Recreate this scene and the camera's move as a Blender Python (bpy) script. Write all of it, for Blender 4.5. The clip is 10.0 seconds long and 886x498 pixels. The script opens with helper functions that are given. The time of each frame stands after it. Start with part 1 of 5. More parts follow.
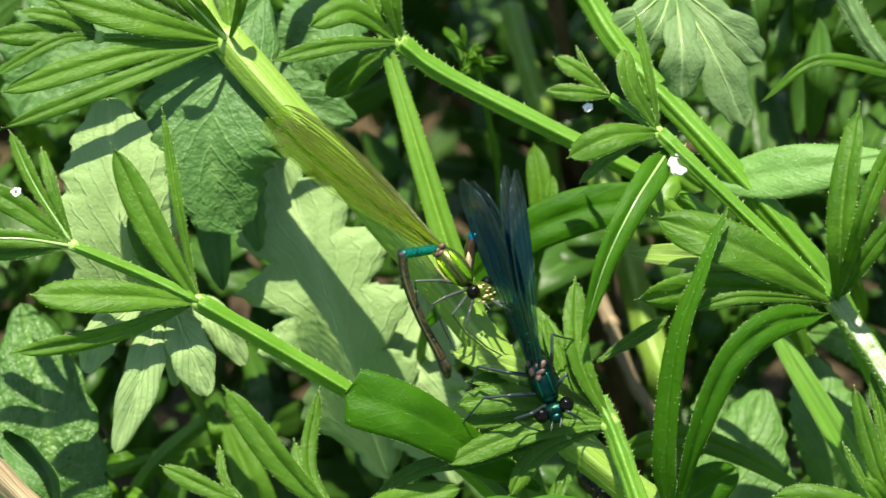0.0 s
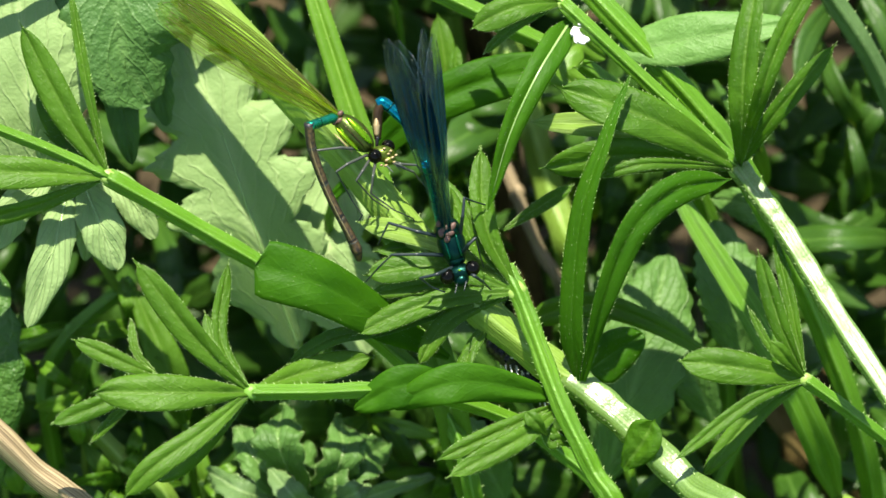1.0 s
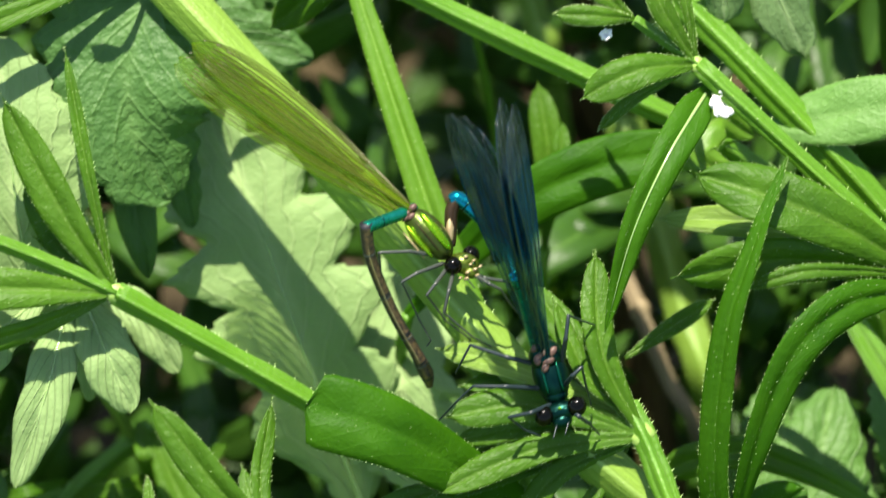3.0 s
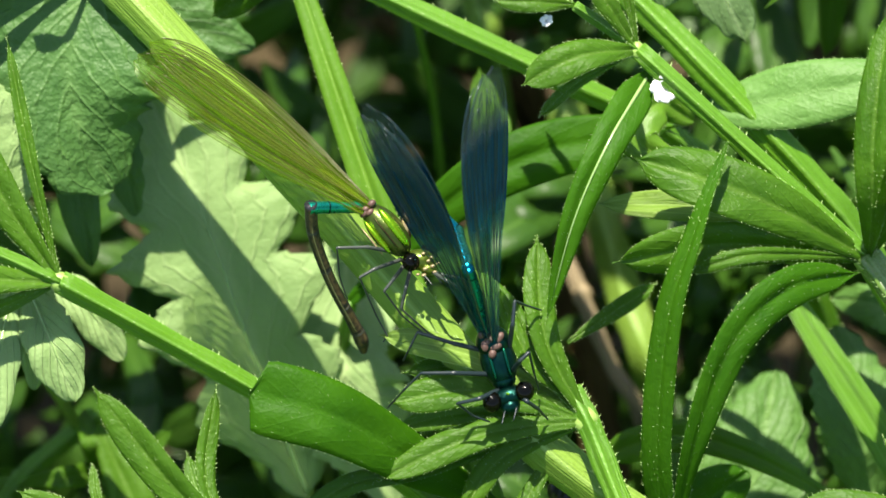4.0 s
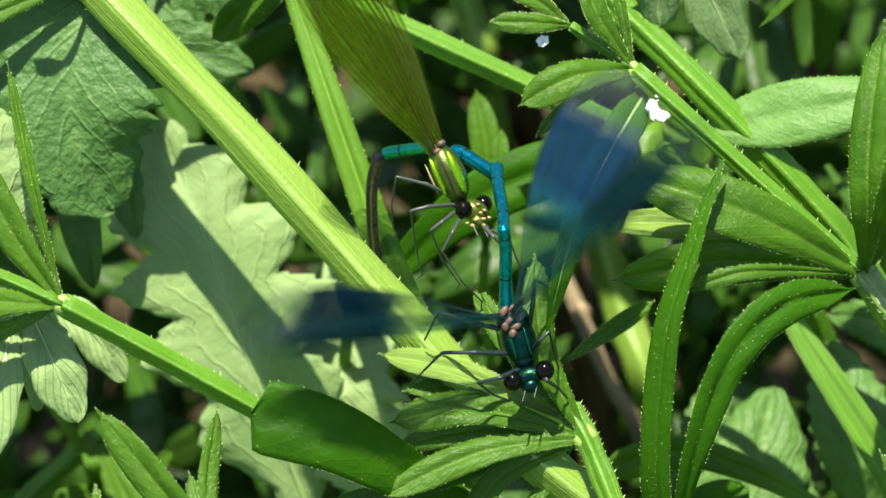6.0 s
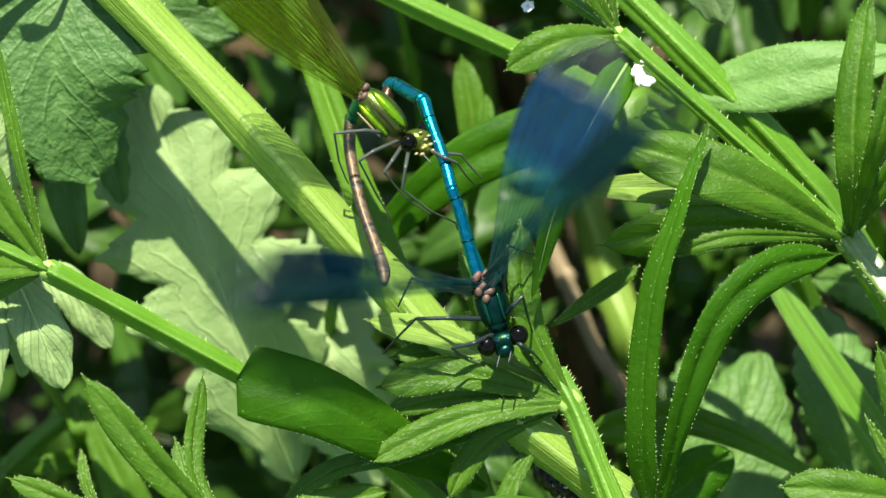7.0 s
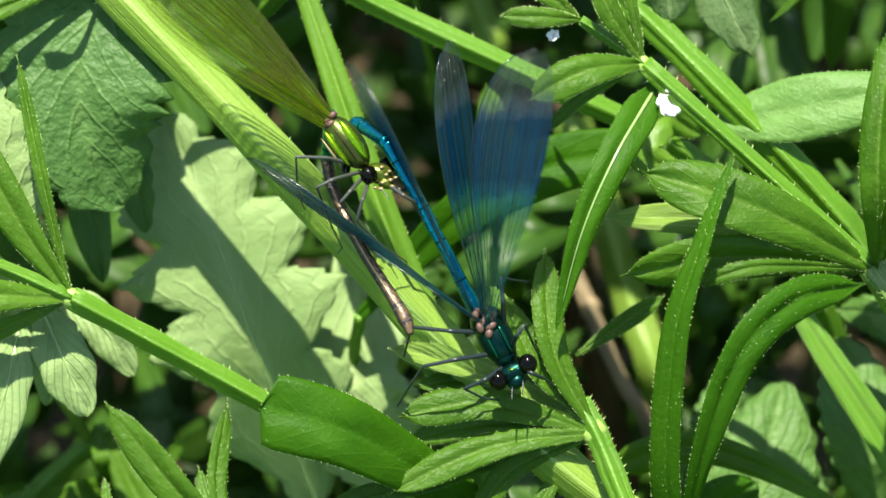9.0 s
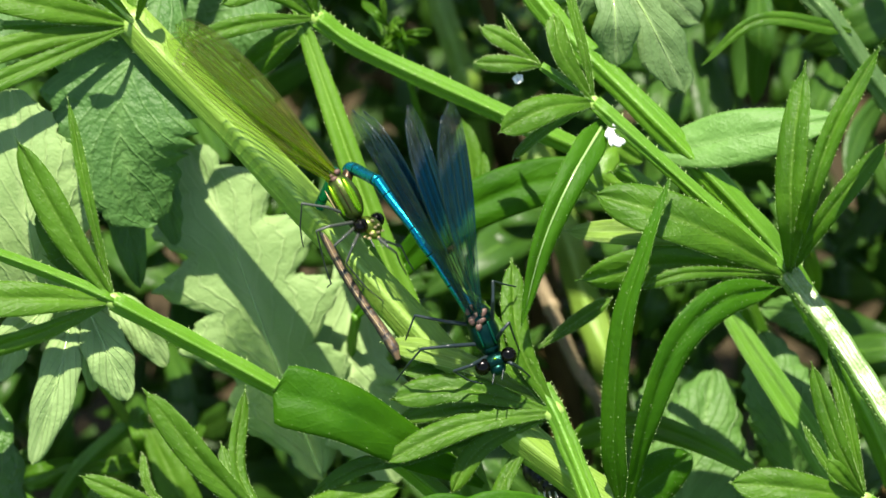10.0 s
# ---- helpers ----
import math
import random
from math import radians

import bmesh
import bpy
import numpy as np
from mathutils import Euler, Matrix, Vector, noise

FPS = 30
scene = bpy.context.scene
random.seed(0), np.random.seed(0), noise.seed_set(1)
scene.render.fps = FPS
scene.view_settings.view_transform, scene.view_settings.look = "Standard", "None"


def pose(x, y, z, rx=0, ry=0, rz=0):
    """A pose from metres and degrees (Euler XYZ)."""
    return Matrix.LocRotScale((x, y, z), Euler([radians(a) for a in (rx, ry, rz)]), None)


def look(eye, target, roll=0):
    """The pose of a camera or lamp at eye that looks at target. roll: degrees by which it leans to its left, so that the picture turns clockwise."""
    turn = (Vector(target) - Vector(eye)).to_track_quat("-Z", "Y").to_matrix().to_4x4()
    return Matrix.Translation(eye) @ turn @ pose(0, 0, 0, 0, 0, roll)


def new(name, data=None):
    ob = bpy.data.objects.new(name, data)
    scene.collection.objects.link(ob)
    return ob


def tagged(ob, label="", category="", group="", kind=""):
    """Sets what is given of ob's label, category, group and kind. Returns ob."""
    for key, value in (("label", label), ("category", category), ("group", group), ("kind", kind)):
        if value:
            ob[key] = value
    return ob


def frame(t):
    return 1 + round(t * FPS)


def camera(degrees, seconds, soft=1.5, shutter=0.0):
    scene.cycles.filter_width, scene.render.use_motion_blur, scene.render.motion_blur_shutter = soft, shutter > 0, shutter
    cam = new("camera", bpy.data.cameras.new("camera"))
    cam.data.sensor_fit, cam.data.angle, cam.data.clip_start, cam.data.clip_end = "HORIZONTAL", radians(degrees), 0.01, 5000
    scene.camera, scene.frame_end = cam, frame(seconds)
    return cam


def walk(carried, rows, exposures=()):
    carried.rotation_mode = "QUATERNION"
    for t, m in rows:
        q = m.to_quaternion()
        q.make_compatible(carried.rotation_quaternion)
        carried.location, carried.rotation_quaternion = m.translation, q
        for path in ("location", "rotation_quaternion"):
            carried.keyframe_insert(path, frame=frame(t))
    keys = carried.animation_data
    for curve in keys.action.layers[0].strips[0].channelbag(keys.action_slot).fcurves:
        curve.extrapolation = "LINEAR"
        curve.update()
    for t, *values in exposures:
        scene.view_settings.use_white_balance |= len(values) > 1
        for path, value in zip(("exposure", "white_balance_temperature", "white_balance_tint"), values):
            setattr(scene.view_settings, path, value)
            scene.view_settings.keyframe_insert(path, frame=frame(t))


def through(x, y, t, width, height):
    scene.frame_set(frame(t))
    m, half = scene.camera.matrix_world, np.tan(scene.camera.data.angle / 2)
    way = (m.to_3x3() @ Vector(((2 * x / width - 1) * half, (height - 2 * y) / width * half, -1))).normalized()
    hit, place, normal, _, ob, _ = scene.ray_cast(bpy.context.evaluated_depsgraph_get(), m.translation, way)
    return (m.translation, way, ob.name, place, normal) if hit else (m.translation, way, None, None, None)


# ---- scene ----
D0 = 1.5                      # metres from the eye to the plan's plane at the start
UNIT = 1 / 12000              # plan unit, metres
MID = Vector((0.0, 0.0, 0.15))   # the plan's middle, over the ground
TILT = 45                     # the view looks down by this
RIGHT = Vector((1, 0, 0))
UPW = Vector((0, math.cos(radians(TILT)), math.sin(radians(TILT))))
OUT = Vector((0, -math.sin(radians(TILT)), math.cos(radians(TILT))))


def spot(u, v, d=0.0):
    """A place by the plan, which is laid out from the camera's view: u across, v down (units, middle 784, 441), d
    millimetres out of its plane, scaled with d to fit that view.
    """
    d = d / 1000
    k = UNIT * (D0 - d) / D0
    return MID + RIGHT * ((u - 784) * k) + UPW * ((441 - v) * k) + OUT * d


# ---- camera and its walk ----
cam = camera(2 * math.degrees(math.atan(784 * UNIT / D0)), 10.0, soft=1.45, shutter=0.5)
# seconds, how near (1 = at D0), plan place in the middle of the picture, roll
PATH = [
    (0.0, 1.0107, 725.9, 288.2, 1.12),
    (0.1, 1.0089, 716.8, 304.3, 1.02),
    (0.2, 1.0071, 726.7, 369.3, 0.91),
    (0.3, 1.0053, 742.7, 388.7, 0.81),
    (0.5, 1.0018, 767.1, 415.1, 0.60),
    (0.7, 1.0011, 790.9, 429.1, 0.68),
    (0.8, 1.0008, 841.6, 468.1, 0.72),
    (0.9, 1.0005, 870.0, 483.4, 0.76),
    (1.0, 1.0002, 893.5, 513.8, 0.80),
    (1.1, 1.0012, 877.6, 497.2, 0.66),
    (1.2, 1.0023, 850.5, 470.8, 0.52),
    (1.3, 1.0034, 831.7, 461.2, 0.38),
    (1.4, 1.0045, 824.8, 440.6, 0.23),
    (1.5, 1.0056, 829.0, 410.2, 0.09),
    (1.7, 1.0040, 839.5, 410.2, 0.06),
    (2.0, 1.0000, 784.0, 441.0, 0.00),
    (2.2, 1.0200, 744.2, 461.1, 0.06),
    (2.3, 1.0500, 744.8, 475.0, 0.09),
    (2.4, 1.0850, 734.2, 490.5, 0.12),
    (2.5, 1.1186, 746.2, 510.4, 0.15),
    (2.7, 1.2050, 748.8, 484.4, 0.02),
    (2.8, 1.2400, 752.2, 429.8, -0.04),
    (2.9, 1.2700, 748.7, 361.7, -0.10),
    (3.0, 1.2856, 749.5, 329.6, -0.16),
    (3.2, 1.2870, 790.9, 318.7, -0.10),
    (4.3, 1.2736, 853.1, 378.5, -0.39),
    (4.5, 1.2691, 862.7, 401.2, -0.53),
    (4.7, 1.2700, 848.7, 410.0, -0.61),
    (5.0, 1.2725, 834.2, 364.3, -0.73),
    (5.3, 1.2716, 830.3, 326.0, -0.72),
    (5.5, 1.2710, 826.3, 304.7, -0.72),
    (7.0, 1.2711, 850.3, 370.4, -0.67),
    (7.2, 1.2720, 858.9, 331.9, -0.78),
    (7.5, 1.2710, 862.2, 261.2, -0.95),
    (7.7, 1.2705, 863.0, 236.5, -0.90),
    (8.0, 1.2690, 847.8, 273.3, -0.81),
    (8.2, 1.2710, 811.6, 300.8, -0.77),
    (8.5, 1.2760, 781.8, 297.1, -0.71),
    (8.7, 1.2750, 794.4, 298.6, -0.69),
    (9.0, 1.2724, 817.0, 329.3, -0.65),
    (9.2, 1.2695, 827.5, 335.3, -0.82),
    (9.5, 1.1996, 866.1, 343.1, -1.17),
    (9.7, 1.1110, 865.4, 338.4, -1.00),
    (10.0, 1.0702, 845.2, 313.8, -0.76),
]


def eye_pose(near, u, v, roll):
    return look(MID + OUT * (D0 / near), spot(u, v), roll)


walk(cam, [(t, eye_pose(n, u, v, r)) for t, n, u, v, r in PATH])

# ---- world and sun ----
SUN_DIR = (RIGHT * -0.07 + UPW * 0.72 + OUT * 0.66).normalized()
world = bpy.data.worlds.new("sky")
scene.world = world
world.use_nodes = True
sky = world.node_tree.nodes.new("ShaderNodeTexSky")
sky.sky_type = "NISHITA"
sky.sun_disc = False
sky.sun_elevation = math.asin(SUN_DIR.z)
sky.sun_rotation = math.atan2(SUN_DIR.x, SUN_DIR.y)
world.node_tree.nodes["Background"].inputs["Strength"].default_value = 0.096
world.node_tree.links.new(sky.outputs[0], world.node_tree.nodes["Background"].inputs["Color"])
sun = new("sun", bpy.data.lights.new("sun", "SUN"))
sun.data.energy, sun.data.angle, sun.data.color = 5.0, radians(0.55), (1.0, 0.92, 0.795)
sun.matrix_world = look(SUN_DIR * 5, (0, 0, 0))
scene.view_settings.exposure = 1.22


# ---- materials ----
class Mat:
    """A node material with a few shorthand calls."""

    def __init__(self, name):
        self.m = bpy.data.materials.new(name)
        self.m.use_nodes = True
        self.t = self.m.node_tree
        self.b = self.t.nodes["Principled BSDF"]
        self.out = self.t.nodes["Material Output"]

    def n(self, kind, **values):
        node = self.t.nodes.new("ShaderNode" + kind)
        for k, v in values.items():
            if k in ("operation", "blend_type", "data_type", "wave_type", "feature", "bands_direction"):
                setattr(node, k, v)
            else:
                node.inputs[k].default_value = v
        return node

    def l(self, a, b):
        self.t.links.new(a, b)

    def uv(self):
        node = self.t.nodes.new("ShaderNodeUVMap")
        sep = self.t.nodes.new("ShaderNodeSeparateXYZ")
        self.l(node.outputs[0], sep.inputs[0])
        return sep.outputs[0], sep.outputs[1]

    def math(self, op, a, b=None, clamp=False):
        node = self.t.nodes.new("ShaderNodeMath")
        node.operation, node.use_clamp = op, clamp
        for i, x in enumerate((a, b)):
            if x is None:
                continue
            if isinstance(x, (int, float)):
                node.inputs[i].default_value = x
            else:
                self.l(x, node.inputs[i])
        return node.outputs[0]

    def ramp(self, fac, stops):
        node = self.t.nodes.new("ShaderNodeValToRGB")
        e = node.color_ramp.elements
        while len(e) < len(stops):
            e.new(0.5)
        for el, (p, c) in zip(e, stops):
            el.position, el.color = p, (*c, 1) if len(c) == 3 else c
        self.l(fac, node.inputs[0])
        return node.outputs[0]

    def mix(self, fac, a, b, how="MIX"):
        node = self.t.nodes.new("ShaderNodeMix")
        node.data_type, node.blend_type = "RGBA", how
        for i, x in ((0, fac), (6, a), (7, b)):
            if isinstance(x, (int, float)):
                node.inputs[i].default_value = x
            elif isinstance(x, tuple):
                node.inputs[i].default_value = (*x, 1)
            else:
                self.l(x, node.inputs[i])
        return node.outputs[2]

    def noise(self, scale, detail=3, rough=0.55):
        tex = self.t.nodes.new("ShaderNodeTexCoord")
        node = self.t.nodes.new("ShaderNodeTexNoise")
        node.inputs["Scale"].default_value, node.inputs["Detail"].default_value = scale, detail
        node.inputs["Roughness"].default_value = rough
        self.l(tex.outputs["Object"], node.inputs["Vector"])
        return node.outputs["Fac"]

    def rand(self):
        return self.t.nodes.new("ShaderNodeObjectInfo").outputs["Random"]

    def set(self, color=None, rough=None, metal=None, spec=None, bump=None, height=0.3, dist=0.0003):
        for key, x in (("Base Color", color), ("Roughness", rough), ("Metallic", metal), ("Specular IOR Level", spec)):
            if x is None:
                continue
            if isinstance(x, (int, float)):
                self.b.inputs[key].default_value = x
            elif isinstance(x, tuple):
                self.b.inputs[key].default_value = (*x, 1)
            else:
                self.l(x, self.b.inputs[key])
        if bump is not None:
            node = self.t.nodes.new("ShaderNodeBump")
            node.inputs["Strength"].default_value, node.inputs["Distance"].default_value = height, dist
            self.l(bump, node.inputs["Height"])
            self.l(node.outputs[0], self.b.inputs["Normal"])
        return self

    def glow_through(self, color, amount):
        """Light through a thin blade."""
        tr = self.t.nodes.new("ShaderNodeBsdfTranslucent")
        mx = self.t.nodes.new("ShaderNodeMixShader")
        mx.inputs[0].default_value = amount
        if isinstance(color, tuple):
            tr.inputs[0].default_value = (*color, 1)
        else:
            self.l(color, tr.inputs[0])
        self.l(self.b.outputs[0], mx.inputs[1])
        self.l(tr.outputs[0], mx.inputs[2])
        self.l(mx.outputs[0], self.out.inputs[0])
        return self


def leaf_material(name, dark, light, rib, veins=9, slant=0.5, rough=0.42, through_amount=0.35, quilt=0.5, vein_mark=0.28, relief=0.7, ribbed=0.55, spec=0.42):
    m = Mat(name)
    s, y = m.uv()
    side = m.math("ABSOLUTE", m.math("SUBTRACT", y, 0.5))
    midrib = m.math("LESS_THAN", side, 0.022)
    soft_rib = m.math("SUBTRACT", 1.0, m.math("MULTIPLY", side, 14.0), clamp=True)
    phase = m.math("FRACT", m.math("SUBTRACT", m.math("MULTIPLY", s, float(veins)), m.math("MULTIPLY", side, float(veins) * slant)))
    vein = m.math("SUBTRACT", 1.0, m.math("MULTIPLY", m.math("ABSOLUTE", m.math("SUBTRACT", phase, 0.5)), 9.0), clamp=True)
    big = m.noise(160, 4)
    fine = m.noise(2200, 3)
    base = m.mix(m.ramp(big, [(0.3, (0, 0, 0)), (0.7, (1, 1, 1))]), dark, light)
    base = m.mix(m.math("MULTIPLY", m.rand(), 0.55), base, tuple(0.7 * a + 0.3 * b for a, b in zip(light, rib)))
    base = m.mix(m.math("MULTIPLY", fine, 0.35), base, tuple(c * 0.55 for c in dark))
    base = m.mix(m.math("MULTIPLY", vein, vein_mark), base, rib)
    base = m.mix(m.math("MULTIPLY", soft_rib, ribbed), base, rib)
    hgt = m.math("ADD", m.math("ADD", m.math("MULTIPLY", fine, 0.35), m.math("MULTIPLY", m.noise(700, 2), quilt)),
                 m.math("ADD", m.math("MULTIPLY", vein, -1.6 * vein_mark), m.math("MULTIPLY", midrib, -0.5)))
    m.set(base, m.math("ADD", m.math("MULTIPLY", big, 0.2), rough - 0.1), spec=spec, bump=hgt, height=relief, dist=0.0005)
    return m.glow_through(m.mix(0.75, base, (0.30, 0.52, 0.02)), through_amount).m


M_LEAF = leaf_material("cleavers_leaf", (0.034, 0.112, 0.003), (0.086, 0.222, 0.006), (0.24, 0.42, 0.06), vein_mark=0.06, quilt=0.5, through_amount=0.42, rough=0.46, relief=0.75, ribbed=0.3, spec=0.3)
# darker copy of the leaf green: shade on turned leaves put into colour
M_DIMMED = leaf_material("dimmed_smooth_leaf", (0.022, 0.098, 0.001), (0.050, 0.168, 0.002), (0.10, 0.28, 0.02), spec=0.16, vein_mark=0.05, quilt=0.35, through_amount=0.40, rough=0.52, relief=0.6, ribbed=0.2)
M_PUCKER = leaf_material("puckered_leaf", (0.045, 0.128, 0.018), (0.095, 0.22, 0.035), (0.18, 0.33, 0.07), veins=9, slant=0.9, rough=0.4, through_amount=0.25, quilt=3.0, vein_mark=0.2)
M_PALE = leaf_material("pale_underleaf", (0.225, 0.365, 0.115), (0.31, 0.465, 0.165), (0.47, 0.62, 0.27), veins=7, slant=0.9, rough=0.65, through_amount=0.3, quilt=0.5, vein_mark=0.26)
M_NETTLE = leaf_material("quilted_leaf", (0.050, 0.142, 0.026), (0.094, 0.215, 0.046), (0.18, 0.33, 0.09), veins=7, slant=0.8, rough=0.55, through_amount=0.25, quilt=1.7, vein_mark=0.2, ribbed=0.3)
M_GREY = leaf_material("grey_green_leaf", (0.080, 0.165, 0.042), (0.135, 0.245, 0.072), (0.32, 0.43, 0.21), veins=6, slant=1.0, rough=0.6, through_amount=0.2, vein_mark=0.12)
M_BLADE = leaf_material("keeled_blade", (0.075, 0.20, 0.008), (0.13, 0.29, 0.016), (0.26, 0.46, 0.06), vein_mark=0.03, quilt=0.2, through_amount=0.35, rough=0.45, relief=0.4, ribbed=0.4)
M_LIGHT = leaf_material("pale_matt_leaf", (0.105, 0.245, 0.04), (0.15, 0.32, 0.065), (0.24, 0.42, 0.12), vein_mark=0.05, quilt=0.8, through_amount=0.3, rough=0.55, relief=0.6, ribbed=0.25)
M_SOFT = leaf_material("soft_leaf", (0.055, 0.145, 0.02), (0.11, 0.25, 0.04), (0.2, 0.36, 0.09), veins=8, slant=0.8, rough=0.55, through_amount=0.25, quilt=1.2)
# green darkened to stand in for the shade of taller plants
M_SHADE = leaf_material("shade_darkened_leaf", (0.016, 0.058, 0.005), (0.048, 0.135, 0.010), (0.12, 0.25, 0.04), vein_mark=0.1, relief=0.4)


def stem_material(name, a, b, rough=0.38, spec=0.5, relief=0.7):
    m = Mat(name)
    s, y = m.uv()
    cell = m.math("FRACT", m.math("MULTIPLY", y, 4.0))
    ridge = m.math("SUBTRACT", 1.0, m.math("MULTIPLY", m.math("ABSOLUTE", m.math("SUBTRACT", cell, 0.5)), 2.0))
    corner = m.math("SUBTRACT", 1.0, m.math("MULTIPLY", ridge, 5.0), clamp=True)
    comb = m.t.nodes.new("ShaderNodeCombineXYZ")
    m.l(m.math("MULTIPLY", s, 5.0), comb.inputs[0]), m.l(m.math("MULTIPLY", y, 46.0), comb.inputs[1])
    fibre = m.t.nodes.new("ShaderNodeTexNoise")
    fibre.inputs["Scale"].default_value, fibre.inputs["Detail"].default_value = 1.0, 3
    m.l(comb.outputs[0], fibre.inputs["Vector"])
    fib = m.ramp(fibre.outputs["Fac"], [(0.35, (0, 0, 0)), (0.65, (1, 1, 1))])
    big, fine = m.noise(120, 3), m.noise(1800, 3)
    base = m.mix(big, a, b)
    base = m.mix(m.math("MULTIPLY", fib, 0.45), base, tuple(c * 0.55 for c in a))
    base = m.mix(m.math("MULTIPLY", corner, 0.5), base, tuple(min(0.8, 1.3 * c + 0.08) for c in b))
    hgt = m.math("ADD", m.math("MULTIPLY", fine, 0.5), m.math("MULTIPLY", fibre.outputs["Fac"], 0.9))
    m.set(base, m.math("ADD", m.math("MULTIPLY", fine, 0.25), rough - 0.1), spec=spec, bump=hgt, height=relief, dist=0.0004)
    return m.glow_through(m.mix(0.6, base, (0.35, 0.55, 0.04)), 0.28).m


M_STEM = stem_material("green_stem", (0.090, 0.260, 0.008), (0.158, 0.362, 0.018))
M_STEMP = stem_material("pale_stem", (0.215, 0.385, 0.04), (0.31, 0.49, 0.08))
M_GLOSS = stem_material("glossy_stem", (0.125, 0.25, 0.04), (0.21, 0.345, 0.08), rough=0.25, spec=0.9, relief=0.35)


def metal_paint(name, a, b, rough=0.28, metal=0.85, scale=900):
    m = Mat(name)
    n = m.noise(scale, 3)
    m.set(m.mix(n, a, b), m.math("ADD", m.math("MULTIPLY", n, 0.18), rough - 0.08), metal=metal, bump=m.noise(3500, 2), height=0.25, dist=0.0001)
    return m.m


def dry_material():
    m = Mat("dry_stalk")
    s, y = m.uv()
    comb = m.t.nodes.new("ShaderNodeCombineXYZ")
    m.l(m.math("MULTIPLY", s, 4.0), comb.inputs[0]), m.l(m.math("MULTIPLY", y, 34.0), comb.inputs[1])
    fibre = m.t.nodes.new("ShaderNodeTexNoise")
    fibre.inputs["Scale"].default_value, fibre.inputs["Detail"].default_value = 1.0, 5
    m.l(comb.outputs[0], fibre.inputs["Vector"])
    base = m.ramp(fibre.outputs["Fac"], [(0.32, (0.06, 0.045, 0.02)), (0.45, (0.24, 0.185, 0.09)), (0.6, (0.42, 0.345, 0.18)), (0.75, (0.57, 0.50, 0.31))])
    base = m.mix(m.math("MULTIPLY", m.noise(260, 4), 0.5), base, (0.17, 0.12, 0.07))
    return m.set(base, 0.65, bump=fibre.outputs["Fac"], height=0.9, dist=0.0005).m


M_DRY = dry_material()
M_ROT = Mat("rotting_stalk")
M_ROT = M_ROT.set(M_ROT.mix(M_ROT.noise(240, 5), (0.025, 0.018, 0.005), (0.15, 0.112, 0.038)), 0.9, spec=0.1, bump=M_ROT.noise(900, 4), height=0.8).m
M_SOIL = Mat("leaf_litter_soil")
soil = M_SOIL.mix(M_SOIL.noise(60, 6), (0.014, 0.010, 0.003), (0.068, 0.046, 0.013))
turf = M_SOIL.mix(M_SOIL.noise(3, 6), (0.022, 0.055, 0.008), (0.06, 0.115, 0.02))
away = M_SOIL.t.nodes.new("ShaderNodeVectorMath")
away.operation = "LENGTH"
M_SOIL.l(M_SOIL.t.nodes.new("ShaderNodeTexCoord").outputs["Object"], away.inputs[0])
grown = M_SOIL.math("ADD", M_SOIL.math("MULTIPLY", M_SOIL.math("SUBTRACT", away.outputs["Value"], 0.35), 2.0), M_SOIL.math("SUBTRACT", M_SOIL.noise(9, 5), 0.5), clamp=True)
M_SOIL = M_SOIL.set(M_SOIL.mix(grown, soil, turf), 0.9, bump=M_SOIL.noise(140, 6), height=1.0, dist=0.004).m
# pale line for midribs, and for a sun glint put into colour
M_RIB_GLINT = Mat("pale_midrib_and_glint").set((0.27, 0.42, 0.13), 0.22, spec=1.0).m
M_HAIR = Mat("prickle").set((0.40, 0.57, 0.20), 0.35).m


M_TEAL = metal_paint("teal_metal", (0.0, 0.009, 0.010), (0.003, 0.050, 0.036), rough=0.32)
M_BLUE = metal_paint("blue_green_metal", (0.0, 0.11, 0.20), (0.008, 0.34, 0.40), rough=0.24, metal=0.92, scale=1400)
M_FGREEN = metal_paint("golden_green_metal", (0.13, 0.42, 0.008), (0.34, 0.56, 0.016), rough=0.27)
M_FDARK = metal_paint("dark_green_bronze", (0.02, 0.05, 0.008), (0.10, 0.13, 0.02), rough=0.32, metal=0.7)
M_FACE = metal_paint("golden_face", (0.012, 0.04, 0.004), (0.15, 0.20, 0.015), rough=0.3, metal=0.6, scale=2200)
M_FTEAL = metal_paint("emerald_metal", (0.0, 0.16, 0.10), (0.02, 0.40, 0.27), rough=0.28)
M_BRONZE = metal_paint("bronze_brown", (0.014, 0.010, 0.006), (0.10, 0.062, 0.03), rough=0.32, metal=0.65)
M_TAIL = Mat("banded_tail")
tail_s, tail_y = M_TAIL.uv()
tail_side = M_TAIL.ramp(tail_y, [(0.0, (1, 1, 1)), (0.06, (1, 1, 1)), (0.11, (0.1, 0.1, 0.1)), (0.80, (0.1, 0.1, 0.1)), (0.88, (0.8, 0.8, 0.8))])
tail_ring = M_TAIL.math("GREATER_THAN", M_TAIL.math("FRACT", M_TAIL.math("MULTIPLY", tail_s, 6.0)), 0.09)
tail_mark = M_TAIL.math("MULTIPLY", M_TAIL.math("MULTIPLY", M_TAIL.ramp(M_TAIL.noise(1500, 4), [(0.35, (0, 0, 0)), (0.6, (1, 1, 1))]), tail_side), tail_ring)
M_TAIL = M_TAIL.set(M_TAIL.mix(tail_mark, (0.022, 0.022, 0.024), (0.19, 0.125, 0.06)), 0.36, metal=0.3, bump=M_TAIL.noise(2600, 3), height=0.4).m
M_CREAM = metal_paint("bronze_cream", (0.24, 0.16, 0.07), (0.60, 0.50, 0.28), rough=0.35, metal=0.4)
